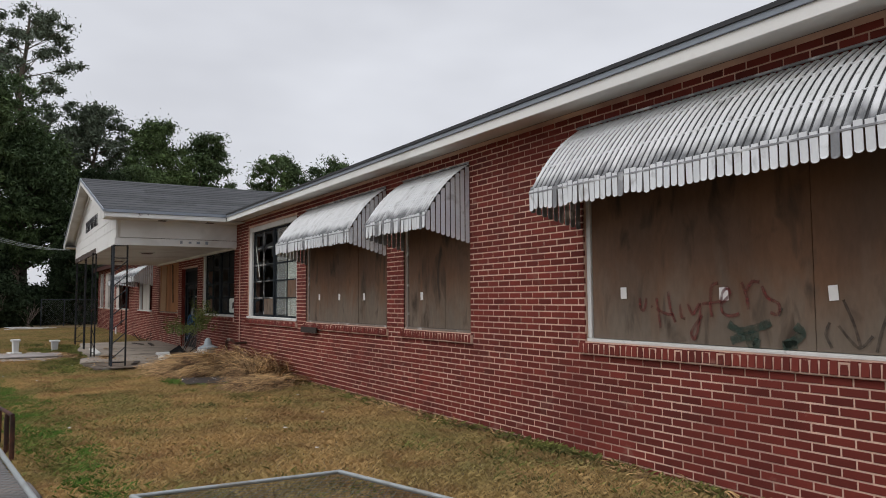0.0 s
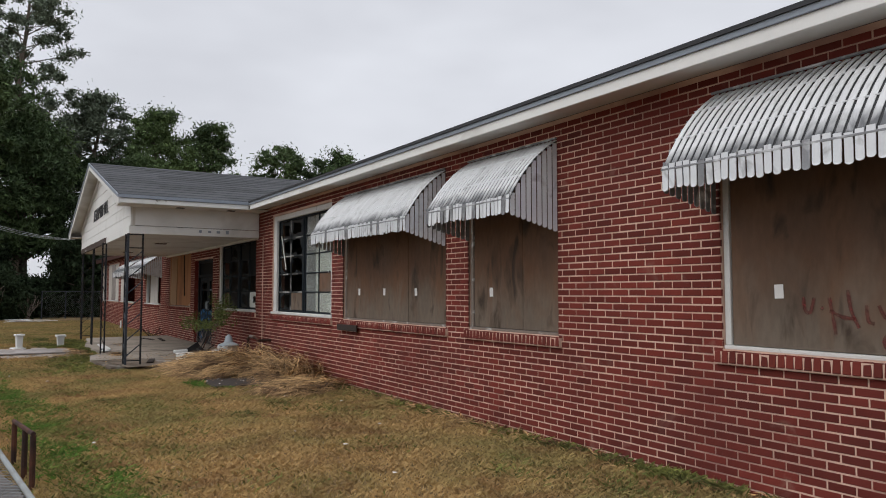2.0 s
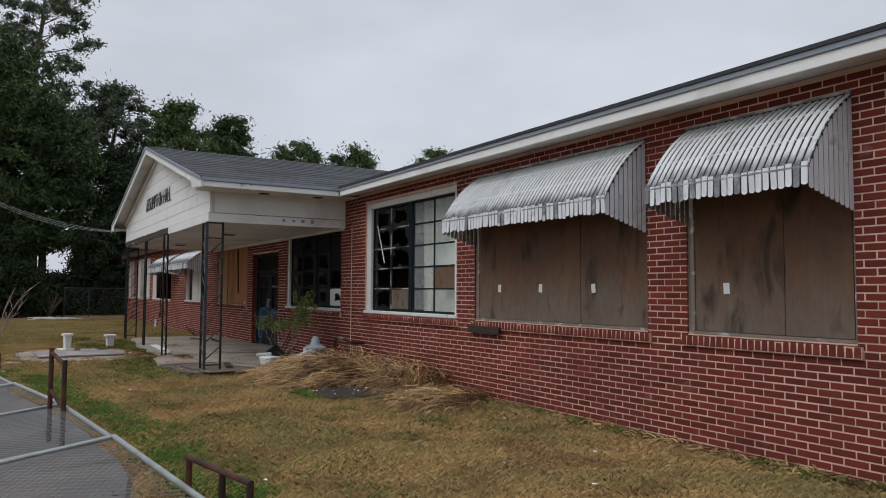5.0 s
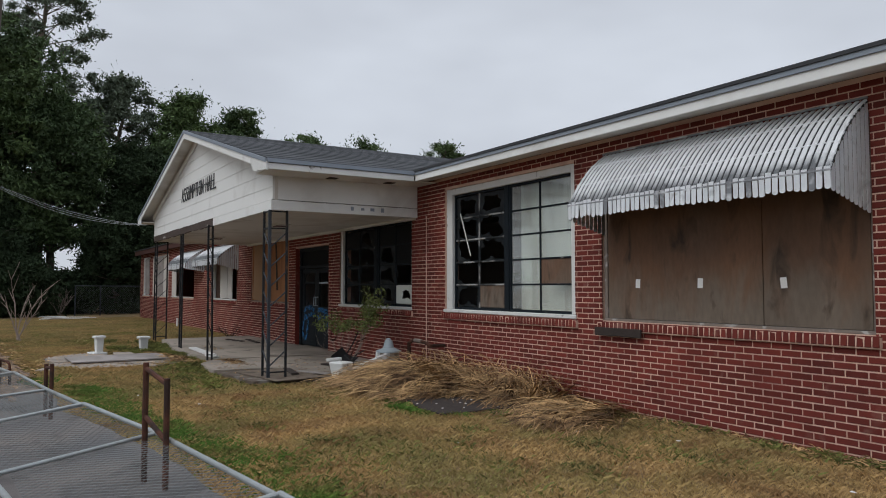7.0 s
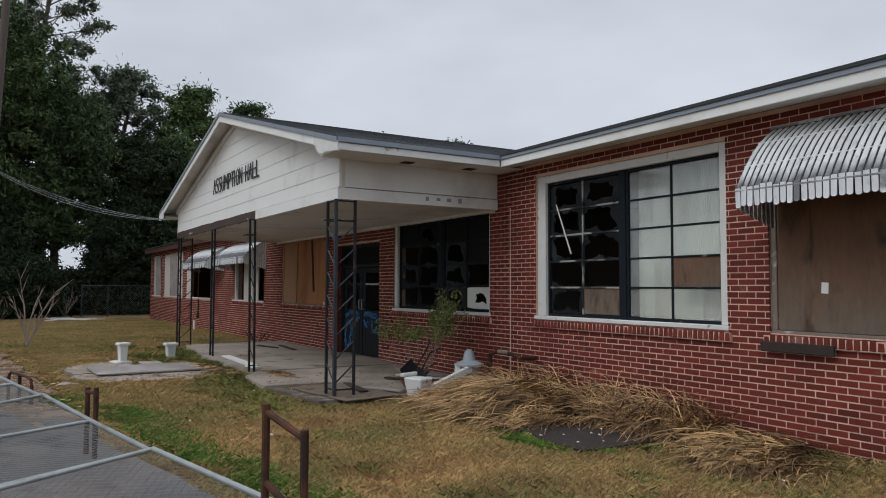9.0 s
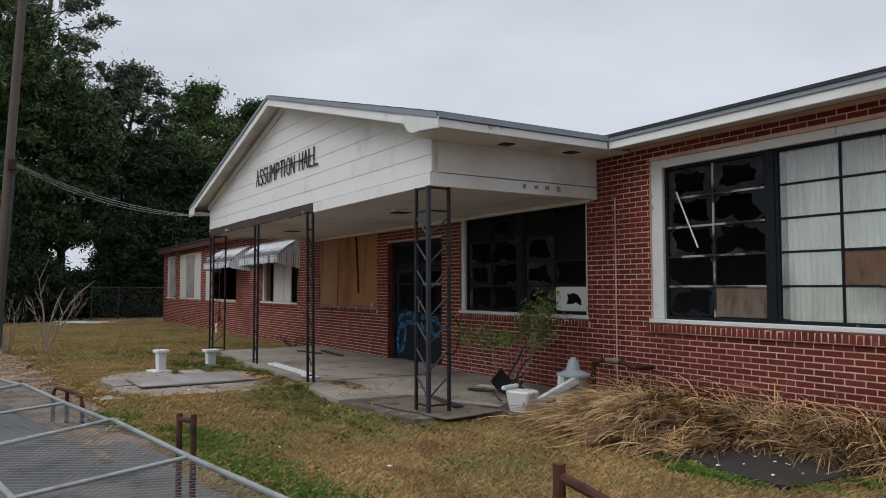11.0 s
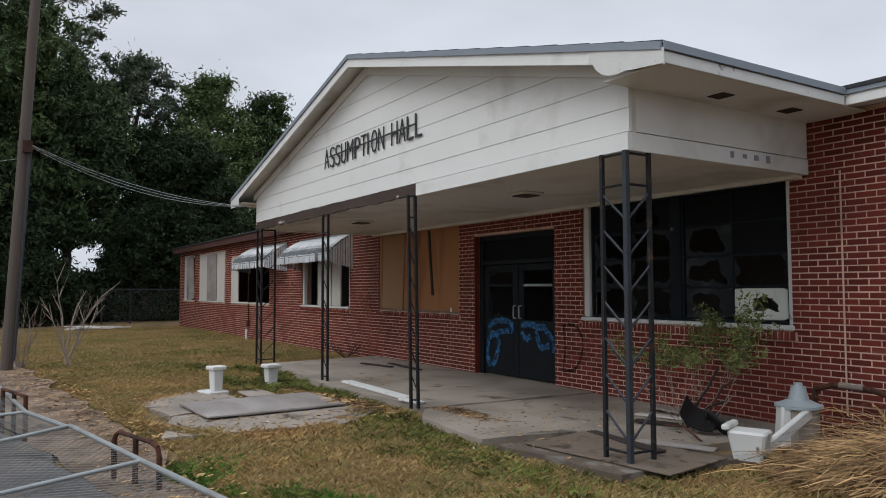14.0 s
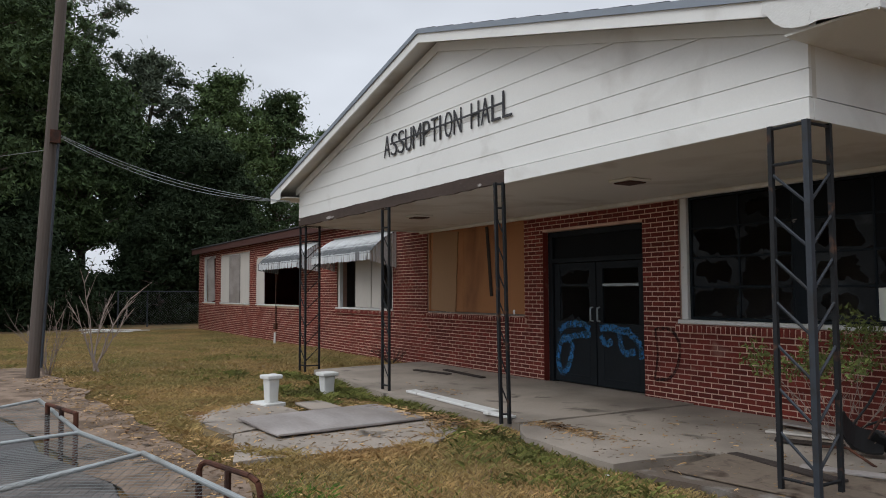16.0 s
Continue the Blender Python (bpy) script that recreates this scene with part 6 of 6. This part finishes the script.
# straw heap
def straw(n, place, length, name, label, lift):
    vs, fs = [], []
    for k in range(n):
        x, y, z, a = place()
        ln = length * nr.uniform(0.4, 1.3)
        el = nr.uniform(-0.1, lift)
        dx, dy = math.cos(a), math.sin(a)
        w = nr.uniform(0.003, 0.0085)
        b = len(vs)
        seg = 4
        for s in range(seg + 1):
            t = s / seg
            px_, py_ = x + dx * ln * t, y + dy * ln * t
            pz = max(0.01, z + ln * (el * t - 0.55 * t * t * (0.3 + el)))
            tw = w * (1 - 0.7 * t)
            vs.append((px_ - dy * tw, py_ + dx * tw, pz))
            vs.append((px_ + dy * tw, py_ - dx * tw, pz + tw))
        for s in range(seg):
            fs.append((b + 2 * s, b + 2 * s + 1, b + 2 * s + 3, b + 2 * s + 2))
    return tagged(raw(name, vs, fs, STRAW), label, "straw", kind="stuff")


def heap():
    x, y = nr.normal(-7.85, 0.46), nr.normal(-1.08, 0.36)
    x, y = min(max(x, -8.8), -6.9), min(max(y, -1.85), -0.12)
    hgt = 0.34 * math.exp(-((x + 7.9) / 0.85) ** 2 - ((y + 1.2) / 0.75) ** 2)
    return x, y, hgt * nr.uniform(0.3, 1.0), nr.choice([nr.normal(-1.6, 0.9), nr.normal(-2.7, 0.8), nr.uniform(0, 6.28), nr.uniform(0, 6.28)])


def wall_side():
    x = nr.uniform(-7.9, -4.7)
    y = min(-0.06, nr.normal(-0.45, 0.24))
    return x, y, nr.uniform(0.0, 0.12), nr.choice([nr.normal(-0.6, 0.6), nr.uniform(0, 6.28)])


def standing():
    x = nr.uniform(-8.9, -5.7)
    return x, nr.uniform(-0.8, -0.08), nr.uniform(0.0, 0.1), nr.uniform(0, 6.28)


def right_tuft():
    return nr.normal(-4.85, 0.28), nr.normal(-0.95, 0.2), nr.uniform(0, 0.1), nr.normal(-0.9, 0.8)


straw(7500, heap, 0.55, "straw_heap", "heap of flattened pale dead stalks by the wall", 0.6)
straw(2600, wall_side, 0.5, "straw_litter", "thin dead stalks along the foot of the wall", 0.35)
straw(1900, standing, 0.62, "straw_stalks", "dead stalks still standing by the wall", 1.6)
straw(800, right_tuft, 0.42, "straw_tuft", "fallen tuft of dead stalks in the lawn", 0.5)


def leaf_litter():
    return nr.uniform(-12.3, -9.6), nr.uniform(-2.9, -0.3), 0.062, nr.uniform(0, 6.28)


def dirt_litter():
    q = nr.uniform(-21, -10.5)
    return q, dirt_top(q) + nr.normal(-0.15, 0.22), 0.036, nr.uniform(0, 6.28)


straw(2200, dirt_litter, 0.07, "leaf_litter", "dry leaves and stalks along the dirt strip", 0.15)
straw(500, leaf_litter, 0.08, "leaf_litter", "dry litter on the porch slab", 0.1)
for cx, cy, n_ in ((-12.4, -2.35, 300), (-15.6, -1.9, 260), (-13.6, -3.05, 300), (-14.4, -3.2, 200)):
    straw(n_, lambda: (nr.normal(cx, 0.35), nr.normal(cy, 0.09), 0.07, nr.uniform(0, 6.28)), 0.12, "leaf_litter", "strip of dry leaves and dirt on the slab", 0.25)


def slab_weeds():
    a = nr.uniform(0, 6.28)
    return -14.4 + 1.75 * math.cos(a), -4.25 + 1.25 * math.sin(a), nr.uniform(0.05, 0.14)


KEEP_OFF.pop(1)
x, y = clustered(9000, slab_weeds, 60)
blades("dry_weeds", x, y, 0.06, 0.007, GRASS, "dry grass creeping over the walk slab edges", 1.2)
straw(900, lambda: (nr.uniform(-16, -12.8), nr.uniform(-5.3, -3.0), 0.03, nr.uniform(0, 6.28)), 0.09, "leaf_litter", "dry litter scattered on the walk slabs", 0.15)

straw(1800, lambda: (nr.uniform(-4.8, 5.0), min(-0.02, nr.normal(-0.10, 0.06)), 0.0, nr.uniform(0, 6.28)), 0.10, "dead_weeds", "dark dead weeds at the foot of the wall", 1.4)

# saplings and bare shrubs
def branchy(name, label, cat, at, height, spread, stems, seed, material, leaf=None, per=9, size=0.04, r0=0.012):
    r = random.Random(seed)
    t = thing(name, label, cat, at)
    bm = bmesh.new()
    tips = []
    for s in range(stems):
        a = r.uniform(0, 6.28)
        p = Vector((r.uniform(-0.05, 0.05), r.uniform(-0.05, 0.05), -0.03))
        d = Vector((math.cos(a) * spread, math.sin(a) * spread, height)).normalized()
        ln = height * r.uniform(0.6, 1.0)
        n = 5
        for k in range(n):
            q = p + d * ln / n
            rod(bm, p, q, r0 * (1 - 0.16 * k), r0 * (1 - 0.16 * (k + 1)), 5)
            if k >= 1:
                for b in range(2):
                    e = (d + Vector((r.uniform(-1, 1), r.uniform(-1, 1), r.uniform(0, 0.7))) * 0.7).normalized()
                    m = q + e * ln * r.uniform(0.15, 0.35)
                    rod(bm, q, m, r0 * 0.5, r0 * 0.15, 4)
                    tips += [m, q.lerp(m, 0.6)]
            d = (d + Vector((r.uniform(-0.25, 0.25), r.uniform(-0.25, 0.25), 0.08))).normalized()
            p = q
        tips.append(p)
    part("branchwork", bm, material, t)
    if leaf:
        tips = [q for q in tips if q.z > 0.58 * height]
        vs, fs = leaf_cloud(tips, [size * 2.6] * len(tips), per, size)
        crown = raw("foliage", vs, fs, leaf)
        crown.parent = t
    return t


branchy("sapling", "thin leafy sapling growing by the porch window", "sapling", (-10.5, -0.9, 0.04), 1.20, 0.9, 6, 3, TWIG, LEAF_BRIGHT, 26, 0.027, 0.006)
branchy("sapling", "thin leafy sapling growing by the porch window", "sapling", (-10.25, -1.1, 0.04), 1.10, 1.1, 6, 9, TWIG, LEAF_BRIGHT, 26, 0.027, 0.006)
branchy("bare_shrub", "leafless pale shrub in the far lawn", "shrub", (-21.9, -5.5, 0.0), 1.75, 0.8, 5, 5, TWIG, r0=0.022)
branchy("bare_shrub", "leafless pale brush round the pole", "shrub", (-21.3, -6.35, 0.0), 1.2, 0.5, 14, 6, TWIG, r0=0.010)
branchy("bare_shrub", "dry tangled weed against the far wall", "shrub", (-19.9, -0.35, 0.0), 0.55, 0.9, 12, 7, ROT_WOOD, r0=0.008)
branchy("bare_shrub", "leafless brush behind the far fence", "shrub", (-39.5, -5.0, 0.0), 1.6, 0.9, 12, 8, TWIG, r0=0.015)
branchy("bare_shrub", "leafless brush behind the far fence", "shrub", (-41.0, -3.2, 0.0), 1.5, 0.9, 12, 18, TWIG, r0=0.015)

# ---------------------------------------------------------------- bricks of the front wall
COURSE, LENGTH, JOINT = 0.0635, 0.195, 0.0122
B_LOW = -0.10


def free_spans(z0, z1, a, b):
    """The stretches of a..b that no opening cuts, for a course from z0 to z1."""
    cuts = []
    for x0, x1, o0, o1 in OPENINGS:
        low = o0 - 0.11 if o0 > 0.5 and x0 > -24 and x0 != -15.56 else o0
        pad = 0.05 if (low < o0 and z1 <= o0 + 0.001 and z0 < o0) else 0.0
        if z1 > low + 0.004 and z0 < o1 - 0.004:
            cuts.append((x0 - pad, x1 + pad))
    spans = [(a, b)]
    for c0, c1 in cuts:
        nxt = []
        for s0, s1 in spans:
            if c1 <= s0 or c0 >= s1:
                nxt.append((s0, s1))
            else:
                if c0 > s0:
                    nxt.append((s0, c0))
                if c1 < s1:
                    nxt.append((c1, s1))
        spans = nxt
    return spans


verts, faces, near_bricks = [], [], []
row = 0
z = B_LOW
while z + COURSE < WALL_TOP + 0.02:
    z0, z1 = z + JOINT / 2, min(z + COURSE - JOINT / 2, WALL_TOP - 0.002)
    x = math.floor(WEST / LENGTH) * LENGTH - 0.025 + (LENGTH / 2 if row % 2 else 0)
    for s0, s1 in [(WEST, EAST)]:
        while x < EAST:
            for a, b in free_spans(z0, z1, max(x + JOINT / 2, WEST), min(x + LENGTH - JOINT / 2, EAST)):
                if b - a < 0.02:
                    continue
                if 0.0 <= a and b <= 1.95 and 0.16 < z < 1.98:
                    near_bricks.append((a, b, z0, z1))
                else:
                    k = len(verts)
                    y = rnd.uniform(-0.0035, 0.0025)
                    e = 0.003
                    verts += [(a, 0.02, z0), (b, 0.02, z0), (b, 0.02, z1), (a, 0.02, z1),
                              (a, y + e, z0), (b, y + e, z0), (b, y + e, z1), (a, y + e, z1),
                              (a + e, y, z0 + e), (b - e, y, z0 + e), (b - e, y, z1 - e), (a + e, y, z1 - e)]
                    faces += [(k, k + 1, k + 5, k + 4), (k + 1, k + 2, k + 6, k + 5), (k + 2, k + 3, k + 7, k + 6), (k + 3, k, k + 4, k + 7),
                              (k + 4, k + 5, k + 9, k + 8), (k + 5, k + 6, k + 10, k + 9), (k + 6, k + 7, k + 11, k + 10), (k + 7, k + 4, k + 8, k + 11),
                              (k + 8, k + 9, k + 10, k + 11)]
            x += LENGTH
    z += COURSE
    row += 1
rest = raw("bricks", verts, faces, BRICK)
rest.parent = wall_front
tagged(rest, "red bricks laid in running bond", kind="stuff")

shared = {}
for a, b, z0, z1 in near_bricks:
    w, h = round(b - a, 3), round(z1 - z0, 3)
    if (w, h) not in shared:
        e = 0.003
        me = bpy.data.meshes.new("brick")
        vv = [(sx * w / 2, 0.02, sz * h / 2) for sx, sz in ((-1, -1), (1, -1), (1, 1), (-1, 1))]
        vv += [(sx * w / 2, e, sz * h / 2) for sx, sz in ((-1, -1), (1, -1), (1, 1), (-1, 1))]
        vv += [(sx * (w / 2 - e), 0, sz * (h / 2 - e)) for sx, sz in ((-1, -1), (1, -1), (1, 1), (-1, 1))]
        me.from_pydata(vv, [], [(0, 1, 5, 4), (1, 2, 6, 5), (2, 3, 7, 6), (3, 0, 4, 7), (4, 5, 9, 8), (5, 6, 10, 9), (6, 7, 11, 10), (7, 4, 8, 11), (8, 9, 10, 11)])
        me.materials.append(BRICK_PIECE)
        shared[(w, h)] = me
    ob = new("brick", shared[(w, h)])
    ob.parent = wall_front
    ob.location = ((a + b) / 2, rnd.uniform(-0.0035, 0.0025), (z0 + z1) / 2)
